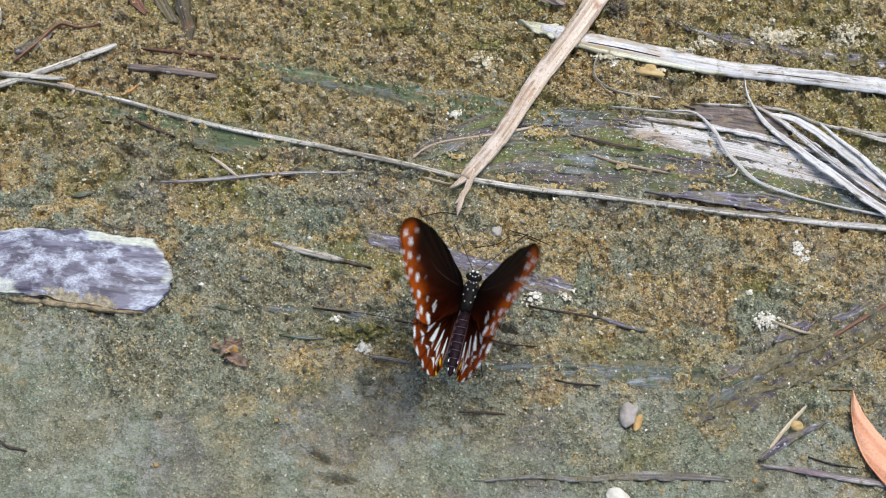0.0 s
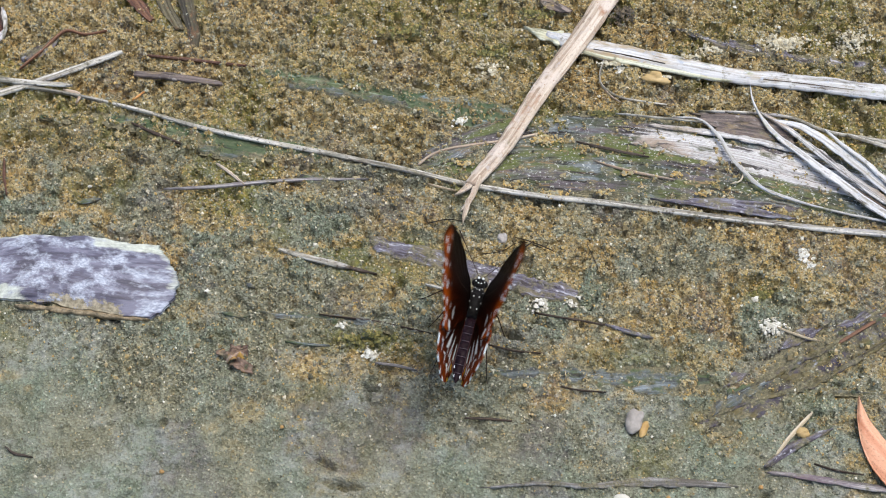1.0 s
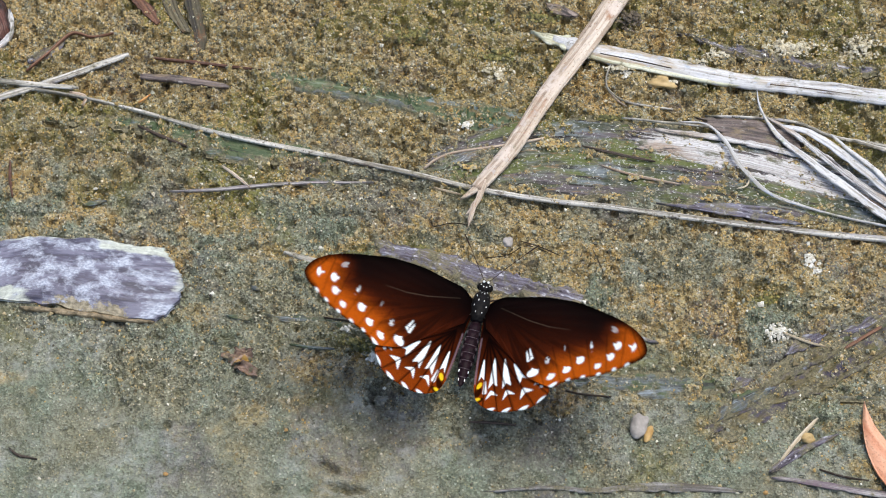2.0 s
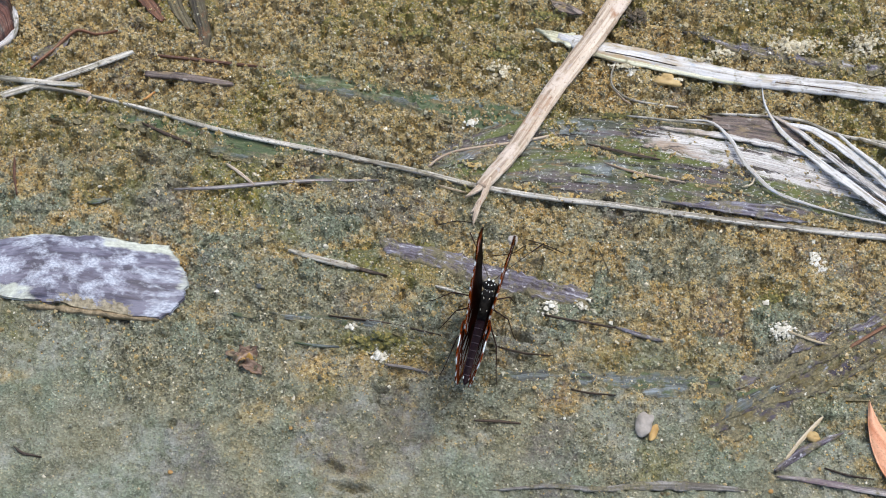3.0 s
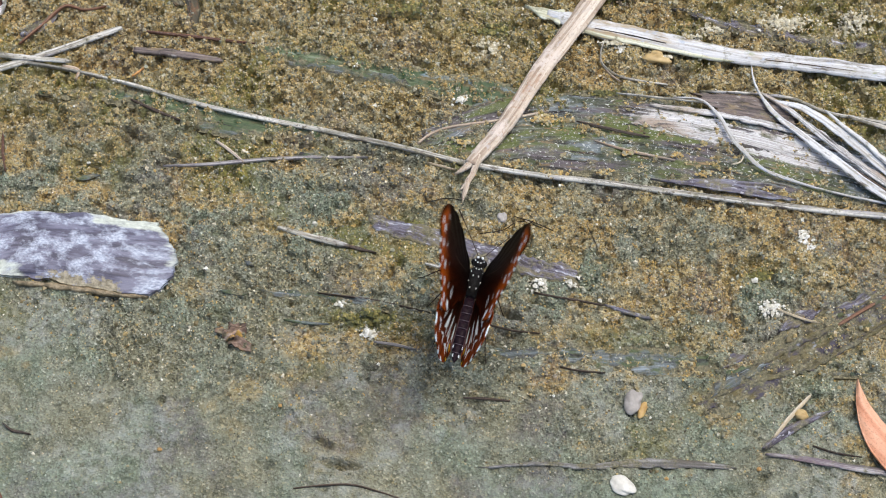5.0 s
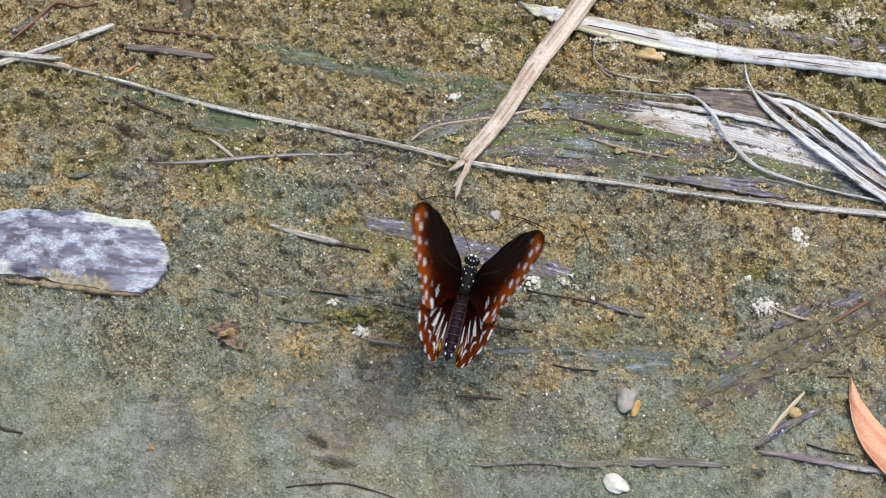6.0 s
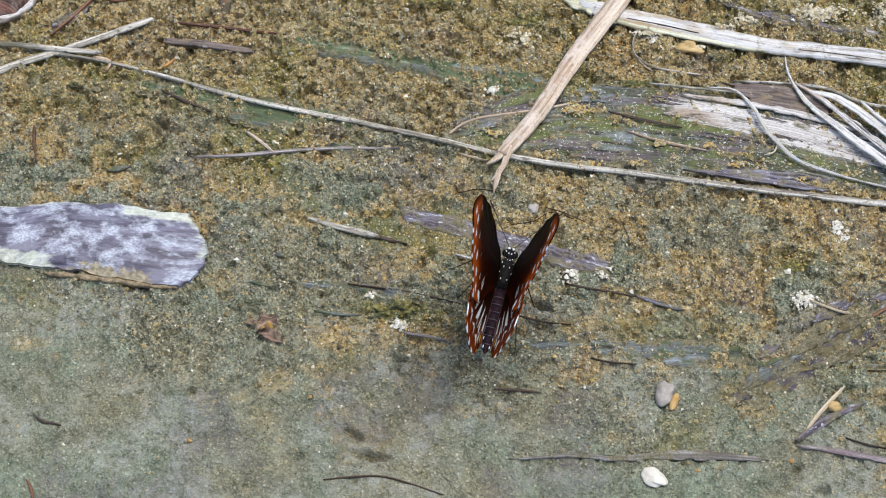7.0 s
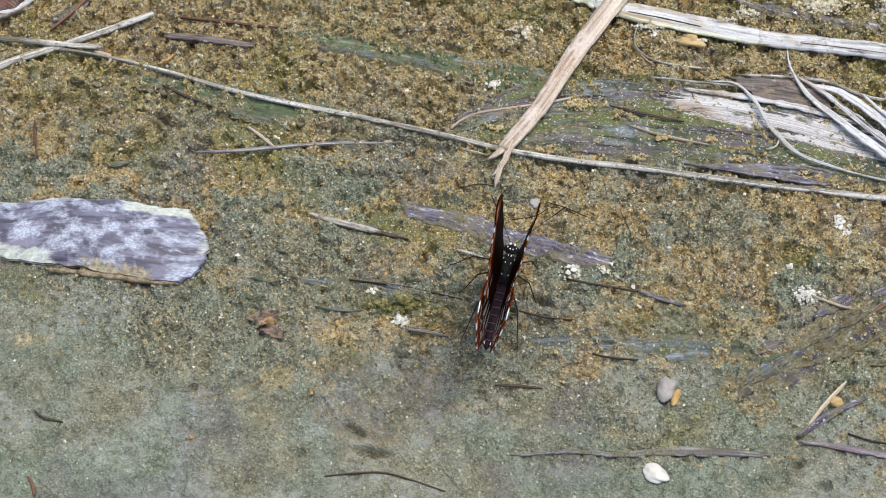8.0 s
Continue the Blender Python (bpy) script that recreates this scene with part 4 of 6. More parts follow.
def hind_colour(uv, f, s):
    u, v = uv[..., 0], uv[..., 1]
    d, along = rim_distance(uv, HIND_RIM, 4, 15)
    out = step(9.0, 1.5, d + 2.0 * (fbm(u, v, 3, 211, 3) - 0.5))
    ray = np.arctan2(v - 1.0, -(u + 2))
    inner = np.array([0.085, 0.0140, 0.0025]) * (0.3 + 1.1 * fbm(ray * 30, d * 0.08, 1.0, 215, 2))[..., None]
    col = blended(blended(DEEP, inner, step(0.12, 0.42, f)), np.array([0.20, 0.034, 0.003]), out)
    vein = np.zeros_like(u)
    for rim in ((-31.6, 25.4), (-34.3, 22.3), (-35.4, 17.4), (-34.6, 12.7), (-32.8, 8.4), (-28.6, 5.0)):
        vein = np.maximum(vein, wedge(uv, (-9.0, 4.0), rim, 0.24, 0.22))
    # dark inner half, with shade between the raised wings put into colour
    col = col * (0.40 + 0.60 * step(0.35, 0.80, f))[..., None]
    white = np.zeros_like(u)
    for a, b, c, e, r1 in HIND_WEDGES:
        white = np.maximum(white, arrow(uv, (a, b), (c, e), 0.10, r1, 1.5) * step(0.12, 0.3, vnoise(u, v, 0.5, 213) + 0.25))
    # chevrons: an arrowhead open towards the rim
    for cu, cv, r in HIND_CHEVRONS:
        way = np.array([cu + 6.0, cv - 2.5])
        way /= np.hypot(*way)
        tip = np.array([cu, cv]) - way * r * 1.0
        white = np.maximum(white, arrow(uv, tip, tip + way * r * 2.3, 0.12, r * 1.45, 1.1))
    for cu, cv in HIND_EDGE:
        lean = math.degrees(math.atan2(cv - 2.5, cu + 6)) + 90
        white = np.maximum(white, oval(uv, cu, cv, 1.35, 0.60, lean))
    white = np.maximum(white, 0.9 * oval(uv, -27.2, 22.3, 1.3, 0.5, 60))
    white = np.maximum(white, 0.9 * oval(uv, -28.8, 23.2, 0.6, 0.5, 30))
    white = np.maximum(white, wedge(uv, (-24.4, 6.9), (-28.0, 7.7), 0.25, 0.55))
    col = col * (1 - 0.8 * vein[..., None])
    dark = np.maximum(oval(uv, -27.6, 5.9, 1.5, 0.9, 5), oval(uv, -30.2, 7.0, 0.8, 0.8, 0))
    col = col * (1 - 0.88 * dark[..., None])
    col = blended(col, CREAM_WHITE, white * (1 - 0.85 * vein))
    inner = wedge(uv, (-9.0, 2.0), (-24.5, 4.1), 0.25, 0.3)
    col = blended(col, np.array([0.16, 0.11, 0.13]), 0.7 * inner)
    yellow = np.maximum(oval(uv, -25.4, 5.6, 1.0, 0.72, 15), oval(uv, -29.8, 6.1, 0.5, 0.95, 10))
    return blended(col, np.array([0.85, 0.55, 0.015]), yellow)


def wing_material():
    m, t, b = nodes_of("butterfly wing scales")
    at = attribute(t, "scales")
    where = place_of(t)
    tone = mixed(t, 0.5, at.outputs["Color"], mixed(t, 1.0, at.outputs["Color"], ramp(t, noise_of(t, where, 2600, 3), [(0.3, 0.55), (0.7, 1.35)]), "MULTIPLY"))
    t.links.new(tone, b.inputs["Base Color"])
    b.inputs["Roughness"].default_value = 0.55
    b.inputs["Specular IOR Level"].default_value = 0.02
    bumped(t, b, noise_of(t, where, 3000, 2), 0.25, 0.0002)
    # thin wings let some light through
    glow = t.nodes.new("ShaderNodeBsdfTranslucent")
    t.links.new(tone, glow.inputs["Color"])
    both = t.nodes.new("ShaderNodeMixShader")
    both.inputs[0].default_value = 0.08
    t.links.new(b.outputs[0], both.inputs[1])
    t.links.new(glow.outputs[0], both.inputs[2])
    t.links.new(both.outputs[0], t.nodes["Material Output"].inputs["Surface"])
    return m


def chitin(name, stops, scale=900, rough=0.45):
    return solid_material(name, stops, scale, rough, 0.5, 2600, 0.08)


def wing(name, root, rim, colour, side, down, parent, label, n=230, m=120, flare=0.0):
    uv, f, s = fan(root, rim, n, m)
    u, v = uv[..., 0], uv[..., 1]
    # camber along the veins, a slightly lifted rim
    z = -0.70 * np.sin(np.clip(v / 46, 0, 1) * math.pi) + 0.10 * np.sin(s * 60) * f ** 2 - down - flare * step(-14, -36, u)
    top = np.stack([u, side * v, z + 0.13], -1).reshape(-1, 3)
    low = np.stack([u, side * v, z - 0.13], -1).reshape(-1, 3)
    k = n * m
    faces = np.vstack([grid_faces(n, m, 0, side > 0), grid_faces(n, m, k, side < 0)])
    rim_i = np.arange(n) * m + m - 1
    edge = np.stack([rim_i[:-1], rim_i[1:], rim_i[1:] + k, rim_i[:-1] + k], -1)
    faces = np.vstack([faces, edge])
    col = colour(uv, f, s).reshape(-1, 3)
    col = np.hstack([col, np.ones((k, 1))])
    me = mesh_of(name, np.vstack([top, low]), faces, WING, True, [("scales", np.vstack([col, col]))])
    return part(name, me, parent, label)


def lump(name, rings, material, parent, label="", sides=22, hair=0.0):
    """A body segment from rings (x, z, half width, half height)."""
    r = spline(rings, 5 * len(rings))
    a = np.linspace(0, 2 * math.pi, sides, endpoint=False)[None]
    fuzz = 1 + hair * (np.random.default_rng(len(rings)).random((len(r), sides)) - 0.5)
    v = np.stack([r[:, :1] + 0 * a, TORSO_SIDE + r[:, 2:3] * np.cos(a) * fuzz, r[:, 1:2] + r[:, 3:4] * np.sin(a) * fuzz], -1)
    n = len(r)
    i = np.arange(n - 1)[:, None] * sides
    j = np.arange(sides)[None]
    f = np.stack([i + j, i + (j + 1) % sides, i + sides + (j + 1) % sides, i + sides + j], -1).reshape(-1, 4)
    return part(name, mesh_of(name, v.reshape(-1, 3), f[:, ::-1], material, True), parent, label)


WING = wing_material()
TORSO_SIDE = 0.0


def build_butterfly():
    black = chitin("black body hair", [(0.3, (0.003, 0.003, 0.0035)), (0.7, (0.011, 0.010, 0.010))])
    plum = chitin("plum abdomen", [(0.3, (0.006, 0.0025, 0.004)), (0.7, (0.019, 0.0075, 0.0115))], 700, 0.4)
    dot = chitin("white body dots", [(0.3, (0.70, 0.72, 0.72)), (0.7, (0.85, 0.86, 0.86))])
    leg = chitin("dark leg", [(0.3, (0.012, 0.009, 0.008)), (0.7, (0.05, 0.03, 0.025))])
    thing = new("butterfly")
    tagged(thing, "dark brown butterfly with white spots standing on wet mud", "butterfly")
    turn = Euler([radians(a) for a in BODY_TURN]).to_matrix()
    home = Matrix.LocRotScale(BODY_AT, turn.to_euler(), None)
    thing.matrix_basis = home
    lump("thorax", [(6.6, -0.3, 0.5, 0.6), (5.6, -0.1, 1.7, 1.6), (3.5, 0.0, 2.2, 2.0), (1.0, -0.2, 2.3, 2.1), (-1.4, -0.5, 1.8, 1.7), (-2.4, -0.6, 1.0, 0.9)], black, thing, "black thorax with white dots", hair=0.12)
    head = lump("head", [(9.6, 0.0, 0.3, 0.4), (9.1, 0.0, 1.15, 1.0), (8.1, 0.1, 1.6, 1.3), (7.0, 0.0, 1.3, 1.2), (6.2, -0.1, 0.7, 0.7)], black, thing, "black head with white dots", hair=0.12)
    for s in (1, -1):
        lump("eye", [(9.2, -0.2, 0.02, 0.02), (8.9, -0.2, 0.6, 0.6), (8.2, -0.2, 0.85, 0.8), (7.5, -0.2, 0.55, 0.6), (7.3, -0.2, 0.02, 0.02)], black, head, "glossy black eye").location = (0, s * 1.25 * MM, 0)
    girth = lambda x: float(np.interp(-x, [2.0, 6.0, 10.5, 15.0, 18.0, 20.0, 21.4], [1.45, 1.85, 2.0, 1.75, 1.30, 0.80, 0.15]))
    belly = [(-1.6, -1.0, 1.0, 1.1)]
    for k in range(8):
        x = -2.6 - 2.3 * k
        belly += [(x, -1.9, girth(x) * 0.92, girth(x) * 0.92), (x - 1.15, -1.9, girth(x - 1.15), girth(x - 1.15))]
    belly += [(-21.4, -1.6, 0.12, 0.12)]
    abdomen = lump("abdomen", belly, plum, thing, "plum-brown ringed abdomen", hair=0.05)
    rings = solid_material("pale abdomen rings", [(0.3, (0.045, 0.030, 0.036)), (0.7, (0.12, 0.085, 0.10))], 900, 0.5)
    for k in range(1, 8):
        x = -2.6 - 2.3 * k
        w = girth(x) * 0.95
        a = np.linspace(0.15, math.pi - 0.15, 15)
        pts = np.stack([x + 0.25 * np.cos(2 * a), TORSO_SIDE + w * np.cos(a), -1.88 + w * np.sin(a)], -1)
        v, f = tube(pts, [0.05, 0.09, 0.05], 5)
        part("ring", mesh_of("ring", v, f, rings), abdomen, "pale ring")
    for side in (1, -1):
        for k in range(1, 8):
            x = -3.4 - 2.3 * k
            w = girth(x) * 0.98
            v, f = tube([(x + 0.45, side * w * 0.80, -1.9 + w * 0.62), (x, side * w * 0.84, -1.9 + w * 0.60), (x - 0.45, side * w * 0.80, -1.9 + w * 0.60)], [0.10, 0.17, 0.08], 6)
            part("pale_dash", mesh_of("pale_dash", v, f, dot if k > 5 else rings), abdomen, "pale side dash")
    # white dots in rows on head and thorax
    spots = [(9.0, 0.55, head), (9.0, -0.55, head), (8.0, 1.05, head), (8.0, -1.05, head), (7.4, 0.35, head), (7.4, -0.35, head), (6.0, 0.9, thing), (6.0, -0.9, thing), (5.0, 0.35, thing), (5.0, -0.35, thing), (4.2, 1.35, thing), (4.2, -1.35, thing), (2.7, 0.7, thing), (2.7, -0.7, thing), (1.2, 1.5, thing), (1.2, -1.5, thing), (-0.6, 0.8, thing), (-0.6, -0.8, thing)]
    for x, y, owner in spots:
        if owner is head:
            top = 0.1 + 1.3 * math.sqrt(max(0.05, 1 - (y / 1.6) ** 2)) - 0.25 * abs(x - 8.1) ** 2
        else:
            wide, tall = np.interp(x, [-1.4, 1.0, 3.5, 5.6, 6.6], [1.8, 2.3, 2.2, 1.7, 0.5]), np.interp(x, [-1.4, 1.0, 3.5, 5.6, 6.6], [1.2, 1.9, 2.0, 1.5, 0.3])
            top = tall * math.sqrt(max(0.05, 1 - (y / wide) ** 2)) + 0.06
        big = 0.42 if x > 8.5 else 0.24 if owner is head else 0.32
        slim = 0.34 if x > 8.5 else 0.20 if owner is head else 0.13
        v = np.array([[math.cos(a) * big, math.sin(a) * slim, 0] for a in np.linspace(0, 2 * math.pi, 8, endpoint=False)] + [[0, 0, 0.16], [0, 0, -0.25]]) + (x, y + TORSO_SIDE, top)
        f = [(i, (i + 1) % 8, 8) for i in range(8)] + [((i + 1) % 8, i, 9) for i in range(8)]
        part("white_dot", mesh_of("white_dot", v, f, dot), owner)
    inverse = home.inverted()
    for s, tip in ((1, (0.0098, 0.0118, 0.0015)), (-1, (0.0287, 0.0084, 0.0015))):
        end = np.array(inverse @ Vector(tip)) / MM
        start = np.array((9.2, s * 0.5 + TORSO_SIDE, 0.9))
        mid = (start + end) / 2 + np.array((0, s * 0.4, 1.2))
        v, f = tube(spline([start, mid, end], 26), [0.12, 0.09, 0.09, 0.09, 0.10, 0.20, 0.16], 7)
        part("antenna", mesh_of("antenna", v, f, leg), thing, "thin black clubbed antenna")
    feet = [(1, 4.6, (-0.7, -7.5)), (1, 2.6, (1.4, -15.3)), (1, 0.6, (1.8, -28.7)), (-1, 4.6, (22.0, -7.8)), (-1, 2.6, (21.2, -17.0)), (-1, 0.6, (16.0, -31.3))]
    for s, x, (fx, fy) in feet:
        end = np.array(inverse @ Vector((fx * MM, fy * MM, (float(height(fx, fy)) + 0.1) * MM))) / MM
        start = np.array((x, s * 1.0 + TORSO_SIDE, -1.2))
        knee = start * 0.45 + end * 0.55 + np.array((0, s * 0.6, 3.2))
        ankle = start * 0.12 + end * 0.88 + np.array((0, 0, 0.7))
        v, f = tube(np.vstack([spline([start, knee], 8), spline([knee, ankle, end], 14)[1:]]), [0.26, 0.20, 0.15, 0.12, 0.09], 7)
        part("leg", mesh_of("leg", v, f, leg), thing, "thin dark leg")
    v, f = tube(spline([(9.4, 0, -0.6), (10.6, 0.2, -2.2), (10.2, 0.3, -4.0), tuple(np.array(inverse @ Vector((0.0146, -0.0036, 0.0))) / MM)], 18), [0.16, 0.1], 6)
    part("proboscis", mesh_of("proboscis", v, f, leg), thing, "thin black proboscis")
    wings = []
    for s, side in ((1, "left"), (-1, "right")):
        wings.append((s, wing("hindwing", (-1.5, 0.4), HIND_RIM, hind_colour, s, 0.22, thing, "brown-black hindwing with white streaks and yellow spots", flare=0.6), 1))
        wings.append((s, wing("forewing", (1.0, 0.4), FORE_RIM, fore_colour, s, 0.0, thing, "rust-brown forewing with white marginal spots"), 0))
    return thing, wings


# how far the wings are raised, degrees above flat, every tenth of a second
RAISED = "71.9 60.9 53.7 36.2 28.4 30.3 35.0 44.2 52.6 69.6 80.0 88.5 89.4 87.9 84.9 79.5 76.9 66.2 55.0 44.9 37.2 32.6 32.2 37.4 49.2 63.7 76.5 84.1 87.6 88.7 87.7 84.4 80.1 77.1 74.4 68.6 62.9 53.1 43.8 34.3 34.2 40.0 47.6 61.0 74.3 84.6 87.5 87.5 86.3 83.6 78.8 70.5 59.4 47.3 38.6 35.5 39.5 48.8 58.5 65.3 73.0 81.8 86.9 90.0 89.9 89.3 88.7 85.3 83.7 80.6 79.5 77.8 76.9 75.8 75.1 73.8 73.9 77.3 79.0 83.9 86.8"
ROLL = [(0.0, 2.7), (0.5, 4.5), (1.5, 4.6), (3.5, 4.4), (4.5, 4.7), (6.0, 5.1), (8.0, 5.0)]


def raised(side, degrees, sweep):
    """A wing's pose on the body: its hinge line leans and toes in, then the wing swings up about it."""
    return pose(0, side * HINGE, 0, 0, HINGE_PITCH, side * HINGE_TOE) @ pose(0, 0, 0, side * degrees, 0, 0) @ pose(0, 0, 0, 0, 0, side * sweep)


def motions():
    walk(BUTTERFLY, [(t, pose(*BODY_AT, roll, *BODY_TURN[1:])) for t, roll in ROLL])
    angles = [float(a) for a in RAISED.split()]
    for s, ob, behind in WINGS:
        walk(ob, [(k / 10, raised(s, a - 1.6 * float(step(80, 88, a)) - 0.3 * behind, behind * 1.0 * float(step(50, 28, a)))) for k, a in enumerate(angles)])


# ================= the place =================
build_ground()

# rotten leaf sheaths and soaked shreds, half sunk in the mud
SHEATH = tagged(new("rotten_leaf_sheath"), "mossy rotten palm leaf sheath sunk in the mud", "leaf")


def bleached_zone(x, y):
    """Where the old sheath has dried white: a long band along its fibres."""
    (ax, ay), (bx, by) = (54.6, 42.9), (120.0, 26.5)
    way = math.hypot(bx - ax, by - ay)
    along = ((x - ax) * (bx - ax) + (y - ay) * (by - ay)) / way
    off = ((y - ay) * (bx - ax) - (x - ax) * (by - ay)) / way
    return step(-7, 14, along) * (1 - step(2.2, 5.2, np.abs(off + 0.5 + 0.03 * along)))


sheet("sheath_body", [(2.4, 40.0), (17.4, 47.8), (34.0, 50.6), (54.9, 48.4), (72.6, 45.0), (94.6, 40.3), (134.8, 28.0)], [(-3.5, 32.2), (14.1, 27.4), (31.7, 24.7), (49.1, 21.9), (75.1, 18.3), (96.9, 15.7), (132.6, 11.1)], SHEATH_MOSSY, "", lift=0.8, drape=0.3, ridge=0.34, pitch=0.5, seed=3, thick=0.9, ragged=1.6, torn=3, sunk=2.4, parent=SHEATH, bleach=bleached_zone)
sheet("leaf_shred", [(-44.7, 64.6), (-24.9, 62.9), (-3.6, 57.6), (17.5, 53.9), (34.0, 50.6)], [(-43.1, 60.9), (-24.7, 55.9), (-6.6, 50.6), (11.4, 44.8), (32.2, 40.6)], SLIME_GREEN, "green slimy leaf shred sunk in the mud", lift=0.57, ridge=0.3, seed=5, thick=0.8, torn=4, ragged=2.5, sunk=2.2)
sheet("leaf_shred", [(-36.9, 59.8), (-24.8, 58.7), (-12.7, 55.6), (-3.6, 53.9)], [(-36.1, 57.2), (-24.7, 55.1), (-12.6, 51.6), (-2.9, 49.9)], SLIME_BLUE, "grey-blue soaked leaf shred on the mud", lift=1.5, ridge=0.3, seed=6, thick=0.7, torn=4, ragged=1.6, sunk=0.8, drape=0.6)
sheet("leaf_shred", [(-105.6, 49.8), (-87.7, 50.6), (-68.2, 50.4), (-45.4, 44.8), (-24.3, 38.7)], [(-103.9, 48.0), (-85.9, 47.4), (-67.7, 41.7), (-49.5, 35.5), (-27.2, 33.7)], SLIME_GREEN, "green slimy leaf shred sunk in the mud", lift=0.55, ridge=0.3, seed=8, thick=0.8, torn=4, ragged=2.5, sunk=2.2)
sheet("leaf_shred", [(-60.1, 40.4), (-52.7, 40.3), (-45.1, 38.0)], [(-58.5, 37.3), (-52.5, 35.9), (-44.3, 35.5)], SLIME_BLUE, "grey-blue soaked leaf shred on the mud", lift=1.0, ridge=0.25, seed=9, thick=0.7, torn=2, ragged=1.4, sunk=0.8, drape=0.6)
sheet("leaf_shred", [(-14.0, 11.0), (-0.6, 8.2), (13.8, 3.4), (30.9, -1.6), (41.0, -5.0)], [(-12.1, 5.6), (-0.6, 1.9), (12.3, -3.8), (26.5, -7.2), (39.9, -10.0)], SLIME_PURPLE, "purple-grey soaked leaf shred on the mud", lift=1.7, ridge=0.22, seed=11, thick=0.8, torn=3, ragged=1.6, sunk=0.5, drape=0.6)
sheet("leaf_shred", [(-43.1, -10.1), (-23.2, -11.3), (-3.4, -15.6), (14.9, -18.8)], [(-37.3, -13.5), (-20.3, -15.2), (-2.0, -18.6), (14.9, -21.6)], SLIME_BLUE, "dark soaked leaf shred sunk in the mud", lift=0.68, ridge=0.35, seed=13, thick=0.8, torn=4, ragged=2.0, sunk=2.2)
sheet("leaf_shred", [(13.4, -26.7), (30.2, -25.6), (51.1, -26.6), (73.4, -27.9)], [(16.2, -30.0), (34.2, -32.0), (54.9, -34.1), (74.2, -34.9)], SLIME_BLUE, "grey-green soaked leaf shred sunk in the mud", lift=0.35, ridge=0.35, seed=16, thick=0.8, torn=4, ragged=2.4, sunk=2.2)
sheet("leaf_shred", [(50.8, -32.5), (56.4, -31.9), (60.6, -32.4)], [(51.0, -35.6), (56.2, -36.0), (60.7, -35.4)], SLIME_BLUE, "dark blue-grey leaf scrap on the mud", lift=1.20, ridge=0.25, seed=17, thick=0.7, torn=1.5, ragged=0.6, sunk=1.0)
sheet("leaf_shred", [(64.6, -44.0), (77.2, -32.4), (92.2, -21.1), (109.9, -13.0), (130.3, -6.9)], [(73.3, -47.0), (86.3, -40.0), (99.6, -32.0), (111.4, -25.7), (128.9, -19.6)], SLIME_YELLOW, "yellow and purple soaked leaf shred sunk in the mud", drape=0.9, lift=0.75, ridge=0.35, seed=19, thick=0.8, torn=4, ragged=2.6, sunk=2.2)
strip("leaf_shred", [(70.7, -41.7), (75.4, -37.4), (81.0, -34.2), (85.9, -32.2)], [1.0, 3.0, 2.6, 0.8], SLIME_BLUE, "pale blue soaked leaf scrap on mud", "leaf", thick=0.7, lift=0.30, seed=20, ragged=0.9, taper=(0.1, 0.1), drape=0.75)
strip("leaf_shred", [(78.4, -35.2), (91.6, -27.4), (100.5, -22.7), (118.0, -13.0)], [0.6, 1.6, 1.2, 1.2], SLIME_YELLOW, "olive-yellow soaked leaf strip on mud", "leaf", thick=0.7, lift=0.5, seed=28, ragged=0.5, taper=(0.1, 0.4), drape=0.7)
strip("leaf_shred", [(72.4, -41.3), (82.6, -36.6), (93.7, -34.0), (102.6, -29.0), (117.0, -20.5)], [0.5, 1.3, 1.6, 1.2, 1.1], SLIME_YELLOW, "olive-yellow soaked leaf strip on mud", "leaf", thick=0.7, lift=0.5, seed=29, ragged=0.5, taper=(0.1, 0.4), drape=0.7)
strip("leaf_shred", [(89.2, -22.7), (93.0, -19.5), (97.4, -17.9)], [1.2, 2.8, 1.0], SLIME_PURPLE, "dark purple soaked leaf scrap on mud", "leaf", thick=0.7, lift=0.30, seed=30, ragged=0.9, taper=(0.1, 0.1), drape=0.75)
strip("leaf_shred", [(103.9, -16.3), (108.4, -14.7), (114.9, -11.3)], [1.0, 2.6, 1.2], SLIME_PURPLE, "dark purple soaked leaf scrap on mud", "leaf", thick=0.7, lift=0.30, seed=31, ragged=0.9, taper=(0.1, 0.1), drape=0.75)
strip("leaf_shred", [(74.1, -33.6), (78.0, -31.1), (81.3, -29.5)], [1.2, 3.4, 0.8], SLIME_PURPLE, "blue-purple soaked leaf scrap on mud", "leaf", thick=0.7, lift=0.30, seed=26, ragged=0.9, taper=(0.1, 0.1), drape=0.75)
strip("leaf_shred", [(90.0, -21.9), (95.2, -18.9), (101.1, -16.3)], [1.5, 4.0, 1.0], SLIME_PURPLE, "dark purple soaked leaf scrap on mud", "leaf", thick=0.7, lift=0.30, seed=27, ragged=0.9, taper=(0.1, 0.1), drape=0.75)
sheet("leaf_shred", [(59.5, 80.0), (82.1, 73.5), (101.6, 69.2), (139.4, 65.0)], [(69.9, 77.0), (83.1, 69.6), (100.9, 64.6), (138.3, 61.0)], SLIME_PURPLE, "dark purple rotten leaf shred sunk in the sand", lift=0.80, ridge=0.35, seed=22, thick=0.8, torn=4, ragged=2.6, sunk=2.2)
sheet("leaf_shred", [(-33.0, 30.0), (-27.1, 30.6), (-21.2, 28.9)], [(-32.9, 27.5), (-27.0, 26.1), (-21.1, 26.8)], SLIME_BLUE, "grey soaked leaf scrap on the mud", lift=0.80, ridge=0.3, seed=24, thick=0.7, torn=2, ragged=1.5, sunk=1.0)
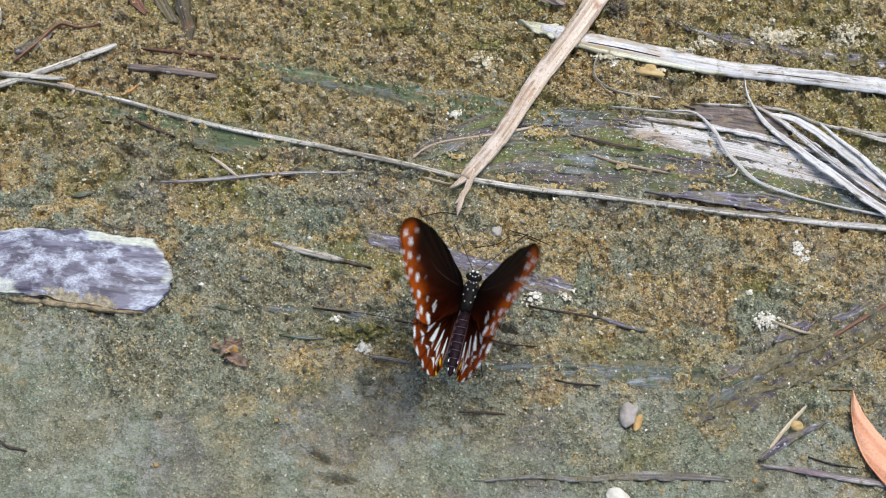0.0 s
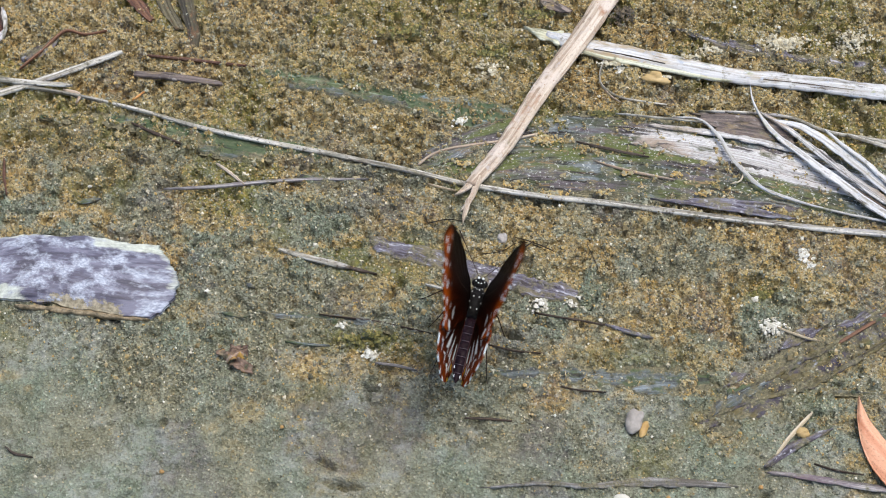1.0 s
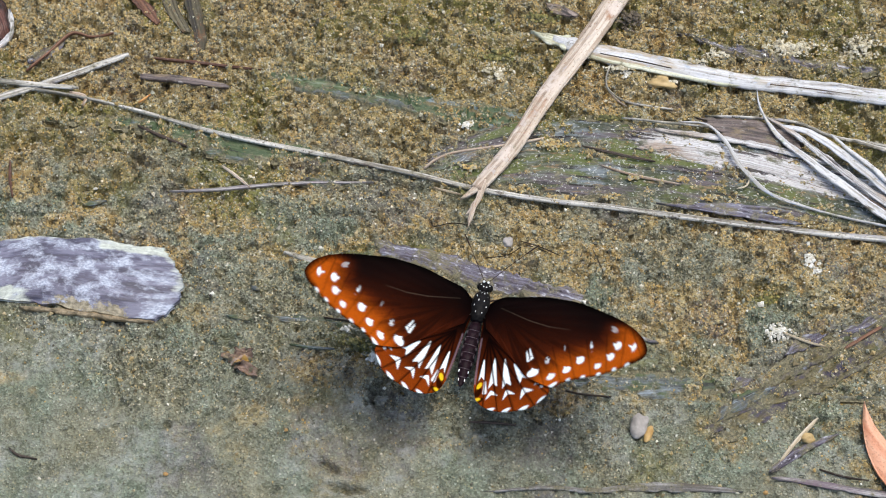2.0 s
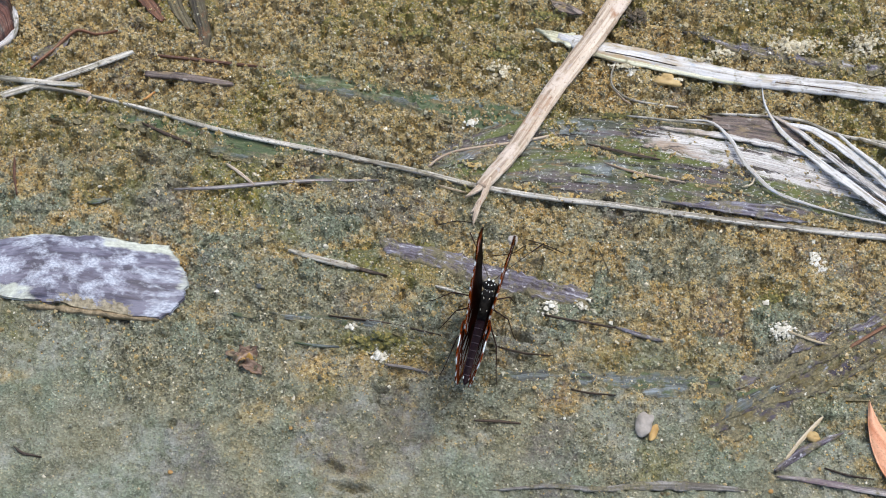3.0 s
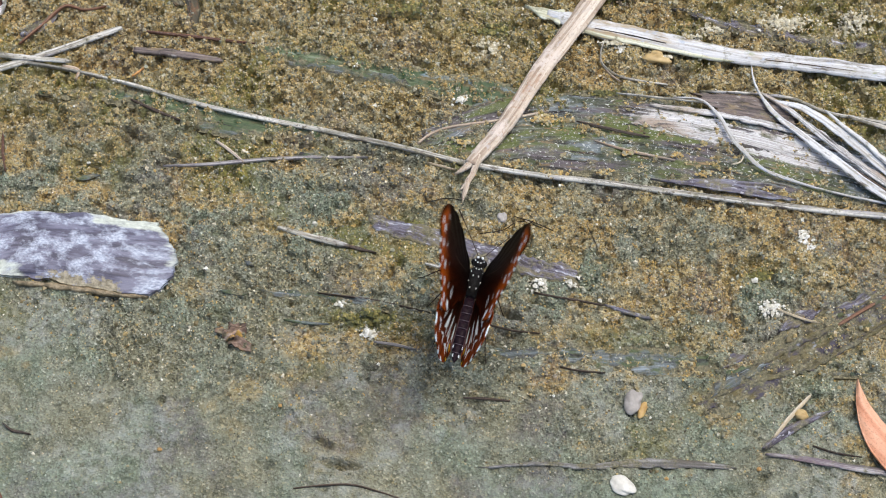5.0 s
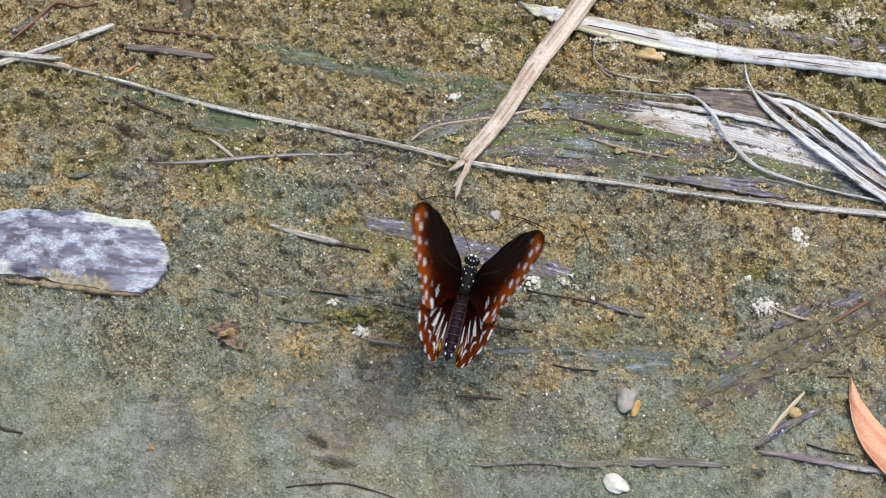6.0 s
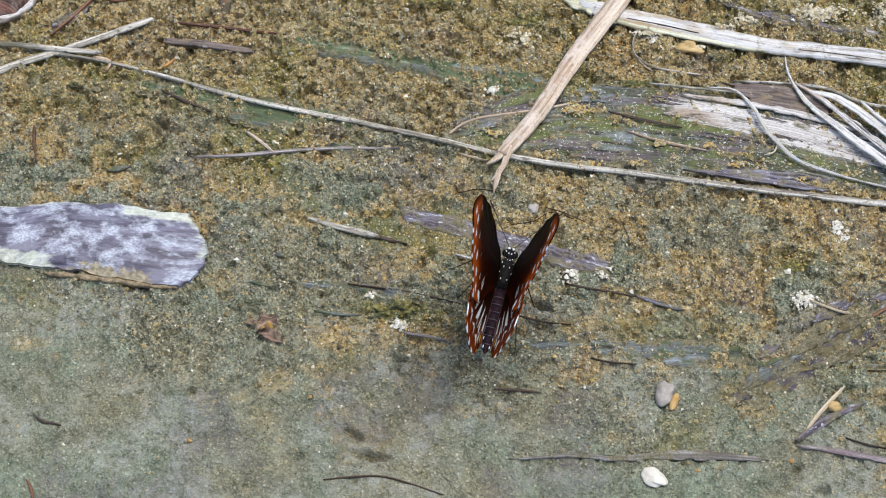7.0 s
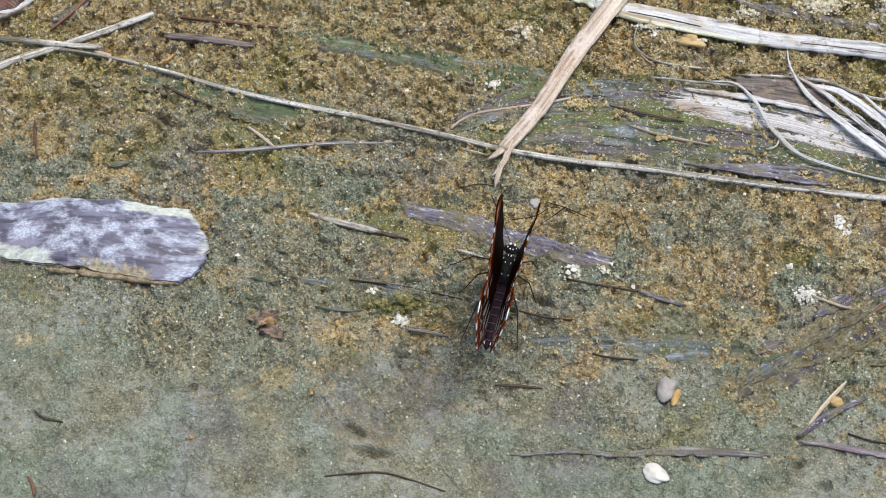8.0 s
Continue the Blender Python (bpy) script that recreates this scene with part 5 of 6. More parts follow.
sheet("leaf_shred", [(97.9, -34.4), (105.0, -33.5), (118.7, -35.1)], [(98.4, -36.5), (105.5, -35.7), (118.4, -37.6)], SLIME_BLUE, "grey-blue soaked leaf scrap on the mud", lift=1.00, ridge=0.3, seed=25, thick=0.7, torn=2, ragged=1.0, sunk=1.0)

# frayed white sheath, its dark stub and its loose strips
white = tagged(new("white_leaf_sheath"), "bleached frayed white leaf sheath on the rotten sheath", "leaf")
sheet("fibre_band", [(54.5, 43.2), (69.4, 42.2), (91.2, 37.2), (108.5, 31.7), (125.5, 26.1)], [(56.4, 37.6), (74.8, 32.8), (90.5, 29.3), (106.4, 25.8), (124.9, 21.0)], SHEATH_WHITE, "", parent=white, lift=1.15, ridge=0.35, wave=0.25, thick=0.8, pitch=0.4, torn=6, ragged=1.6, seed=310, sunk=1.2, drape=0.15)
strip("fibre_band", [(60.5, 44.4), (75.2, 41.9), (91.3, 38.1), (105.7, 33.8)], [0.8, 1.5, 1.6, 1.2], SHEATH_WHITE, "", parent=white, thick=0.8, lift=1.5, dome=0.2, seed=312, taper=(0.04, 0.3), ragged=0.4)
sheet("leaf_stub", [(73.0, 48.0), (83.5, 47.6), (98.0, 44.6)], [(77.5, 41.8), (85.9, 39.9), (97.5, 38.4)], RIBBED_BROWN, "dark ribbed dead leaf stub on the sand", lift=1.4, ridge=0.6, seed=33, thick=1.2, pitch=0.45, torn=3, ragged=1.6)
strip("leaf_strip", [(88.6, 58.0), (89.0, 50.6), (92.8, 41.5), (100.2, 33.5), (108.3, 25.6), (117.4, 17.2), (130.0, 5.9)], [0.25, 0.7, 1.7, 2.2, 2.4, 2.5, 2.5], BLADE_WHITE, "dry pale torn leaf strip", "leaf", thick=0.7, lifts=[1.6, 2.6, 3.2, 3.4, 3.3, 2.8], seed=35, taper=(0.1, 0.9), ragged=0.2, curl=0.1)
strip("leaf_strip", [(89.5, 48.3), (95.2, 43.7), (103.4, 35.8), (110.1, 28.7), (117.9, 21.7), (130.0, 10.3)], [0.5, 1.4, 1.9, 2.0, 2.3, 2.4], SHEATH_WHITE, "dry brown-stained white leaf strip", "leaf", thick=0.7, lifts=[2.2, 2.8, 3.2, 3.2, 3.0], seed=36, taper=(0.2, 0.9), ragged=0.3, curl=0.12)
strip("leaf_strip", [(93.5, 44.9), (101.0, 42.3), (109.3, 35.2), (118.3, 25.6), (130.5, 11.8)], [1.2, 2.2, 2.6, 2.7, 2.7], BLADE_WHITE, "dry bluish white torn leaf strip", "leaf", thick=0.6, lifts=[2.4, 3.4, 3.8, 3.6], seed=37, taper=(0.3, 0.9), ragged=0.25, curl=0.1)
strip("leaf_strip", [(106.6, 41.2), (112.1, 34.4), (118.5, 27.4), (129.5, 13.9)], [0.7, 1.2, 1.5, 1.8], BLADE_WHITE, "thin dry white torn leaf strip", "leaf", thick=0.5, lifts=[3.6, 4.6, 4.8, 4.6], seed=34, taper=(0.2, 0.9), ragged=0.25, curl=0.1)
strip("leaf_strip", [(74.0, 48.6), (86.5, 47.9), (98.4, 46.1), (106.9, 42.2), (119.8, 39.2), (133.0, 36.3)], [0.4, 0.6, 0.8, 0.9, 1.0, 1.0], STRAW_PALE, "dry grey torn leaf strip half under sand", "leaf", thick=0.7, lifts=[1.6, 1.8, 1.8, 1.6, 1.5], seed=38, taper=(0.1, 0.9), ragged=0.35)
strip("leaf_strip", [(102.0, 33.4), (109.4, 26.6), (118.8, 18.5), (130.5, 8.8)], [0.5, 0.9, 1.1], TWIG_DARK, "dark rotten leaf strip between pale ones", "leaf", thick=0.6, lifts=[2.3, 2.6, 2.4], seed=39, taper=(0.2, 0.9), ragged=0.3)
strip("leaf_strip", [(112.8, 40.6), (121.6, 37.0), (133.4, 33.4)], [0.9, 1.3, 1.4], STRAW_PALE, "dry pale short leaf strip", "leaf", thick=0.6, lifts=[1.9, 2.2, 2.0], seed=40, taper=(0.3, 0.9), ragged=0.3)
strip("leaf_strip", [(66.8, 46.4), (74.0, 45.2), (78.4, 39.8), (80.9, 33.5), (84.2, 28.3), (89.0, 23.5), (96.1, 20.7), (107.4, 17.3), (130.0, 11.4)], [0.3, 0.7, 1.1, 1.0, 0.8, 0.5, 0.5, 0.6, 0.7], BLADE_WHITE, "curved dry pale leaf strip", "leaf", thick=0.5, lifts=[1.8, 2.6, 3.0, 2.8, 2.2, 1.6, 1.4, 1.3, 1.3], seed=41, taper=(0.1, 0.9), ragged=0.22, curl=0.1)
strip("leaf_strip", [(59.4, 20.9), (71.0, 19.2), (82.5, 17.2), (97.0, 14.9)], [0.4, 1.6, 2.2, 0.8], SLIME_PURPLE, "purple-grey soaked leaf strip on the rotten sheath", "leaf", thick=0.6, lift=1.5, seed=47, taper=(0.1, 0.1), ragged=0.4)
sheet("leaf_chip", [(32.4, 86.4), (36.7, 85.4), (41.6, 82.0)], [(33.4, 83.8), (36.8, 82.0), (40.4, 81.2)], RIBBED_BROWN, "small dark brown leaf chip on sand", lift=1.6, ridge=0.4, wave=0.5, seed=131, thick=0.6, ragged=0.6, torn=0.8, pitch=0.4)
strip("leaf_fibre", [(80.6, 24.9), (83.4, 26.1), (84.6, 30.0)], [0.35, 0.5, 0.35], STRAW_CREAM, "thin curled cream leaf fibre", "fibre", thick=0.3, lift=1.9, seed=42)
strip("splinter", [(45.2, 33.2), (53.9, 29.9), (66.2, 26.6)], [0.3, 0.8, 0.4], STRAW_TAN, "pinkish tan splinter on the rotten sheath", parent=SHEATH, thick=0.5, lift=1.3, seed=43, taper=(0.1, 0.2), ragged=0.25)
strip("splinter", [(41.0, 39.3), (51.3, 36.1), (60.0, 33.7)], [0.5, 1.0, 0.5], TWIG_DARK, "dark splinter on the rotten sheath", parent=SHEATH, thick=0.4, lift=1.6, seed=44, taper=(0.1, 0.1), ragged=0.25)
strip("splinter", [(51.8, 47.5), (62.2, 46.1), (75.5, 44.3)], [0.3, 0.7, 0.3], STRAW_PALE, "cream splinter on the white sheath", parent=SHEATH, thick=0.5, lift=2.4, seed=45, taper=(0.1, 0.1), ragged=0.25)
strip("splinter", [(68.0, 20.0), (79.6, 19.4), (92.8, 18.5)], [1.6, 2.6, 1.6], SLIME_PURPLE, "purple splinter on the rotten sheath", parent=SHEATH, thick=0.6, lift=1.5, seed=46, taper=(0.1, 0.1), ragged=0.3)

# pale blade at the far side
PALM = tagged(new("dead_palm_leaf"), "bleached white palm leaf strip lying on sand", "leaf")
BLADE_CREAM = fibre_material("cream-green torn blade tip", [(0.3, (0.33, 0.31, 0.20)), (0.5, (0.52, 0.52, 0.38)), (0.7, (0.68, 0.69, 0.56))], [(5, 3, 0.58, 0.70, (0.36, 0.27, 0.12))], mud=0.22, fine=2.2, length=0.03, relief=0.5)
strip("blade", [(34.5, 74.3), (45.4, 70.4), (51.5, 68.5), (63.5, 65.3), (74.0, 62.5), (86.0, 59.8), (104.0, 57.4), (121.6, 54.6), (137.0, 52.2)], [4.6, 5.4, 5.6, 5.4, 5.0, 4.8, 5.0, 5.2, 5.2], BLADE_WHITE, "", parent=PALM, thick=1.2, lift=1.6, dome=0.9, seed=51, ragged=0.13, taper=(0.5, 1.0))
strip("blade_tip", [(28.4, 76.6), (33.0, 74.8), (38.5, 72.9)], [1.4, 3.6, 4.8], BLADE_CREAM, "cream torn tip", parent=PALM, thick=1.0, lift=1.5, dome=0.5, seed=53, ragged=0.35, taper=(0.1, 1.0))
strip("blade_edge", [(40.0, 70.2), (49.0, 66.9), (62.0, 63.1), (73.0, 60.4), (84.0, 58.0)], [0.8, 1.5, 1.5, 1.3, 0.5], BLADE_CREAM, "cream split edge", parent=PALM, thick=0.8, lift=1.75, dome=0.3, seed=54, ragged=0.45, taper=(0.1, 0.1))
strip("split_line", [(47.0, 68.7), (56.0, 66.2), (66.0, 63.4)], [0.15, 0.30, 0.15], TWIG_DARK, "dark split line", parent=PALM, thick=0.5, lift=2.55, dome=0.1, seed=52, ragged=0.3, taper=(0.1, 0.1))
strip("split_line", [(92.0, 58.0), (104.0, 56.4), (116.0, 54.4)], [0.12, 0.24, 0.12], TWIG_DARK, "dark split line", parent=PALM, thick=0.5, lift=2.5, dome=0.1, seed=55, ragged=0.3, taper=(0.1, 0.1))

# tan stem with a split tip
stem = tagged(new("dry_cane"), "tan dry flattened cane with a split tip", "cane")
strip("shaft", [(54.2, 89.2), (45.2, 74.3), (32.4, 55.2), (21.9, 37.3), (12.9, 25.3)], [6.2, 5.6, 5.0, 4.6, 3.9], STRAW_TAN, "", parent=stem, thick=1.0, lifts=[3.6, 3.6, 3.4, 3.0, 2.3], dome=0.8, seed=61, taper=(1, 0.9), ragged=0.05)
strip("prong", [(15.0, 27.8), (12.0, 24.5), (8.6, 22.5)], [1.8, 1.9, 0.8], STRAW_TAN, "split end", parent=stem, thick=0.7, lifts=[2.6, 2.3, 1.7], dome=0.4, seed=62, taper=(0.8, 0.3), ragged=0.3)
strip("prong", [(15.2, 27.7), (13.4, 22.5), (11.9, 19.4), (10.6, 14.3)], [1.6, 1.7, 1.3, 0.8], STRAW_TAN, "split end", parent=stem, thick=0.6, lifts=[2.8, 2.1, 1.6, 1.0], dome=0.4, seed=63, taper=(0.8, 0.2), ragged=0.3)
strip("prong", [(12.0, 20.5), (10.8, 18.7), (9.8, 17.9)], [0.8, 0.7, 0.3], STRAW_TAN, "thin split end", parent=stem, thick=0.4, lifts=[1.6, 1.3, 0.9], dome=0.3, seed=64, taper=(0.8, 0.2), ragged=0.2)

# straws and twigs
SOAKED_STRAW = fibre_material("muddy soaked straw", [(0.3, (0.06, 0.056, 0.05)), (0.5, (0.17, 0.16, 0.145)), (0.7, (0.33, 0.32, 0.31))], [(6, 3, 0.50, 0.62, (0.12, 0.105, 0.085))], fine=2.5, mud=0.45)
strip("straw", [(-109.3, 58.5), (-101.6, 57.0), (-87.9, 54.2), (-72.6, 49.8), (-54.3, 43.5), (-27.2, 36.6), (0.0, 29.4), (17.0, 25.2), (46.1, 20.3), (74.8, 15.4), (113.5, 11.1), (132.1, 8.3)], [0.6, 0.9, 1.1, 1.25, 1.3, 1.4, 1.4, 1.4, 1.5, 1.6, 1.8], STRAW_PALE, "long thin bleached grass straw across the mud", thick=1.0, lift=1.3, dome=0.35, seed=71, taper=(0.2, 1), ragged=0.06)
strip("straw", [(-135.6, 62.9), (-118.5, 60.7), (-106.1, 58.6), (-93.3, 57.8)], [1.2, 1.4, 1.5, 1.0], STRAW_PALE, "pale thin dry grass straw", thick=0.8, lifts=[1.4, 1.8, 2.4, 2.0], dome=0.35, seed=72, taper=(1, 0.3))
strip("straw", [(-133.6, 46.0), (-117.9, 53.8), (-100.3, 60.2), (-80.7, 69.0)], [2.0, 2.0, 1.9, 1.6], STRAW_PALE, "grey bleached straight straw", thick=0.9, lifts=[1.2, 1.4, 1.6, 2.0], dome=0.4, seed=73, taper=(1, 0.6))
strip("straw", [(-67.2, 25.7), (-53.4, 26.3), (-41.7, 27.4), (-28.5, 28.2), (-13.8, 28.1)], [0.3, 0.9, 1.0, 0.85, 0.3], STRAW_GREY, "purple-grey soaked straw sunk in mud", thick=0.8, lift=0.75, seed=74, taper=(0.2, 0.1), ragged=0.2)
twig = tagged(new("broken_straw"), "short pale broken straw with a dark end", "straw")
strip("straw_shaft", [(-36.6, 6.5), (-29.3, 4.2), (-18.3, 1.0)], [1.0, 1.5, 1.3], STRAW_PALE, "", parent=twig, thick=0.9, lift=1.3, seed=75, taper=(0.5, 0.5), ragged=0.12)
strip("straw_end", [(-19.2, 1.4), (-14.9, 0.0), (-11.3, -1.0)], [1.0, 1.0, 0.4], TWIG_DARK, "dark rotten end", parent=twig, thick=0.8, lift=1.0, seed=76, taper=(0.5, 0.2), ragged=0.3)
strip("bark_chip", [(-77.1, 62.0), (-67.4, 61.4), (-53.3, 58.8)], [1.6, 2.2, 1.6], RIBBED_BROWN, "dark brown bark chip on the sand", "bark chip", thick=1.2, lift=1.5, seed=77, taper=(0.8, 0.3), ragged=0.2, curl=0.3)
strip("straw", [(13.7, -59.7), (29.2, -58.9), (40.0, -59.6), (56.3, -58.7), (75.7, -60.3)], [0.4, 1.0, 1.6, 2.6, 0.9], SOAKED_STRAW, "grey soaked straw sunk in smooth mud", thick=0.7, lift=0.40, seed=78, taper=(0.2, 0.2), ragged=0.25)
strip("straw", [(82.8, -56.8), (91.5, -58.0), (105.8, -60.8), (123.2, -63.9)], [0.8, 1.6, 1.6, 1.6], STRAW_GREY, "pale grey straw half sunk in mud", thick=0.8, lift=0.75, seed=79, taper=(0.2, 1), ragged=0.2)
strip("straw", [(85.2, -52.6), (89.8, -46.9), (95.4, -40.8)], [0.7, 1.0, 0.8], STRAW_CREAM, "short thin cream straw", thick=0.7, lift=1.0, seed=80, taper=(0.4, 0.4), ragged=0.1)
strip("leaf_strip", [(82.5, -55.3), (89.5, -50.1), (100.3, -44.8)], [2.0, 2.2, 1.0], SLIME_PURPLE, "dark purple soaked leaf strip", "leaf", thick=0.7, lift=0.65, seed=81, taper=(0.5, 0.2), ragged=0.25)
strip("straw", [(89.0, -16.8), (95.1, -19.5), (99.5, -20.8)], [0.5, 0.6, 0.4], STRAW_CREAM, "thin tan straw on the mud", thick=0.5, lift=1.1, seed=82)
strip("straw", [(104.1, -21.3), (110.9, -17.0), (121.4, -10.8)], [0.8, 0.9, 0.9], TWIG_RED, "thin red-brown straw on the mud", thick=0.6, lift=0.9, seed=83)
strip("leaf_fibre", [(50.0, 66.5), (48.4, 61.4), (49.0, 57.3), (52.9, 53.9), (58.1, 52.4), (65.8, 50.9)], [0.4, 0.5, 0.6, 0.6, 0.75, 0.7], STRAW_PALE, "curled thin cream leaf fibre on sand", "fibre", thick=0.5, lift=1.2, seed=84)
strip("leaf_fibre", [(49.0, 57.3), (50.9, 54.3), (53.5, 52.1)], [0.4, 0.5, 0.3], STRAW_TAN, "thin tan leaf fibre on sand", "fibre", thick=0.4, lift=1.0, seed=85)
strip("rootlet", [(-0.9, 31.9), (2.4, 35.0), (6.8, 37.1), (12.8, 38.6), (22.5, 40.4), (33.7, 43.0)], [0.6, 0.6, 0.7, 0.7, 0.7, 0.5], STRAW_TAN, "thin curved brown rootlet", "rootlet", thick=0.6, lift=1.1, seed=86)
strip("rootlet", [(1.6, 26.3), (5.3, 25.2), (8.9, 24.1)], [0.4, 0.6, 0.4], STRAW_CREAM, "thin pale rootlet on sand", "rootlet", thick=0.5, lift=1.1, seed=87)
strip("twig", [(-74.5, 68.7), (-64.7, 67.7), (-52.4, 65.8), (-44.7, 64.6)], [0.6, 0.9, 0.8, 0.5], TWIG_RED, "thin brown twig on the sand", "twig", thick=0.8, lift=0.9, seed=88, ragged=0.2)
strip("twig", [(-108.1, 64.0), (-102.9, 69.8), (-97.1, 76.8), (-91.2, 75.6), (-85.1, 76.8)], [0.6, 0.8, 0.8, 0.7, 0.4], TWIG_RED, "thin bent brown twig", "twig", thick=0.8, lift=1.0, seed=89, ragged=0.15)
strip("leaf_shred", [(-108.0, 67.3), (-103.0, 70.6), (-98.8, 75.1)], [2.4, 3.0, 2.2], SLIME_PURPLE, "grey-purple leaf scrap in the sand", "leaf", thick=0.7, lift=0.6, seed=90, ragged=0.3, drape=0.75)
strip("twig", [(-95.7, 56.8), (-91.4, 55.4), (-92.0, 52.5)], [0.8, 1.1, 0.5], STRAW_TAN, "short brown leaf stalk bit", "twig", thick=0.7, lift=1.1, seed=91)
strip("twig", [(-109.6, 36.1), (-109.0, 30.1), (-107.8, 23.8)], [0.5, 0.9, 0.4], TWIG_RED, "short red-brown twig on mud", "twig", thick=0.8, lift=0.9, seed=92)
strip("twig", [(-76.9, 46.7), (-70.8, 43.5), (-63.4, 39.9)], [0.5, 0.9, 0.5], TWIG_DARK, "dark mossy twig on mud", "twig", thick=0.8, lift=0.9, seed=93)
strip("twig", [(-53.8, 33.4), (-50.7, 30.9), (-46.1, 26.5)], [0.5, 0.8, 0.5], STRAW_TAN, "short tan twig on mud", "twig", thick=0.7, lift=1.1, seed=94)
strip("leaf_scrap", [(-89.4, 21.2), (-86.1, 22.0), (-83.1, 22.7)], [0.7, 1.5, 0.7], SLIME_BLUE, "small dark blue-grey leaf scrap", "leaf", thick=0.6, lift=0.8, seed=95, taper=(0.2, 0.2))
strip("leaf_scrap", [(-44.8, -3.0), (-43.4, -3.9), (-42.3, -4.7)], [0.6, 1.2, 0.6], SLIME_BLUE, "small dark blue-grey leaf scrap", "leaf", thick=0.6, lift=0.8, seed=96, taper=(0.2, 0.2))
strip("leaf_scrap", [(-50.4, -11.4), (-47.3, -12.1), (-44.1, -12.7)], [0.8, 1.3, 0.8], SLIME_BLUE, "small dark grey leaf scrap", "leaf", thick=0.6, lift=0.7, seed=97)
strip("twig", [(10.2, -41.1), (16.0, -41.2), (21.8, -41.9)], [0.4, 0.7, 0.4], TWIG_DARK, "short dark twig on smooth mud", "twig", thick=0.6, lift=0.6, seed=98)
strip("twig", [(-30.7, -64.9), (-23.4, -64.0), (-16.7, -63.9), (-10.0, -65.8), (-1.9, -68.8)], [0.3, 0.5, 0.5, 0.4, 0.3], TWIG_DARK, "thin dark rootlet on smooth mud", "rootlet", thick=0.5, lift=0.45, seed=99)
strip("twig", [(-101.3, -65.2), (-100.1, -67.2), (-99.2, -70.1)], [0.6, 0.9, 0.6], TWIG_RED, "short red-brown twig on mud", "twig", thick=0.7, lift=0.6, seed=100)
strip("twig", [(-101.5, -47.8), (-99.1, -49.8), (-96.8, -50.3), (-94.4, -50.9)], [0.4, 0.7, 0.6, 0.3], TWIG_DARK, "short curled dark twig on mud", "twig", thick=0.7, lift=0.6, seed=101)
strip("twig", [(15.0, 5.2), (20.8, 6.2), (25.4, 8.9), (31.1, 6.8)], [0.10, 0.16, 0.18, 0.10], TWIG_DARK, "thin dark rootlet on the mud", "rootlet", thick=0.2, lift=0.55, seed=102)
strip("twig", [(24.0, 10.3), (29.0, 8.5), (34.0, 5.8)], [0.12, 0.2, 0.14], TWIG_DARK, "thin dark rootlet on the mud", "rootlet", thick=0.2, lift=0.55, seed=103)
strip("twig", [(42.4, 7.7), (44.0, 3.3), (45.5, -2.0)], [0.1, 0.16, 0.1], TWIG_DARK, "thin dark rootlet on the mud", "rootlet", thick=0.2, lift=0.55, seed=104)
strip("twig", [(1.6, 14.5), (6.7, 15.8), (11.3, 15.0)], [0.14, 0.22, 0.14], TWIG_DARK, "thin dark twig on mud", "twig", thick=0.2, lift=0.55, seed=105)
strip("splinter", [(34.2, -32.8), (39.0, -33.9), (45.2, -34.6)], [0.26, 0.45, 0.26], TWIG_DARK, "thin dark splinter in the mud", "splinter", thick=0.6, lift=0.9, seed=106)
strip("splinter", [(46.0, -15.6), (51.6, -17.8), (57.8, -19.7)], [0.6, 1.2, 0.6], SLIME_PURPLE, "dark purple splinter in the mud", "splinter", thick=0.7, lift=0.9, seed=107, ragged=0.3)
strip("splinter", [(28.5, -11.7), (37.6, -13.7), (46.0, -15.6)], [0.33, 0.52, 0.33], TWIG_DARK, "thin dark splinter in the mud", "splinter", thick=0.6, lift=0.6, seed=108, ragged=0.5)
strip("splinter", [(16.3, -20.6), (23.3, -22.4), (30.3, -23.2)], [0.26, 0.39, 0.20], TWIG_DARK, "thin dark splinter in the mud", "splinter", thick=0.6, lift=0.6, seed=109)
strip("splinter", [(0.9, -4.0), (4.4, -4.9), (7.7, -6.2)], [0.6, 0.9, 0.5], STRAW_PALE, "short pale splinter on mud", "splinter", thick=0.6, lift=1.2, seed=110)
strip("splinter", [(-26.0, -12.3), (-11.9, -14.5), (2.3, -17.9)], [0.26, 0.45, 0.26], TWIG_DARK, "thin dark splinter in the mud", "splinter", thick=0.6, lift=0.6, seed=111)
strip("splinter", [(-34.3, -19.9), (-28.6, -20.9), (-23.0, -21.3)], [0.5, 0.8, 0.4], SLIME_BLUE, "dark grey splinter in mud", "splinter", thick=0.6, lift=0.8, seed=112)
strip("splinter", [(-11.7, -26.5), (-6.1, -27.3), (-1.3, -28.5)], [0.5, 0.8, 0.4], STRAW_GREY, "grey soaked splinter in mud", "splinter", thick=0.6, lift=0.9, seed=113)
strip("splinter", [(94.5, -54.5), (99.8, -56.3), (106.1, -57.6)], [0.26, 0.45, 0.33], TWIG_DARK, "thin dark splinter in the mud", "splinter", thick=0.6, lift=0.7, seed=114)
strip("splinter", [(-77.1, 53.5), (-75.4, 55.0), (-74.0, 56.3)], [0.3, 0.7, 0.3], solid_material("orange fibre", [(0.3, (0.42, 0.18, 0.05)), (0.7, (0.62, 0.34, 0.12))], 500, 0.5), "tiny orange fibre on sand", "fibre", thick=0.5, lift=1.3, seed=115)


# ---- the purple leaf-sheath piece ----
CRUST = fibre_material("dried soil crust", [(0.3, (0.10, 0.08, 0.045)), (0.5, (0.22, 0.17, 0.10)), (0.7, (0.34, 0.27, 0.17))], fine=1.5, length=0.5, relief=1.0)


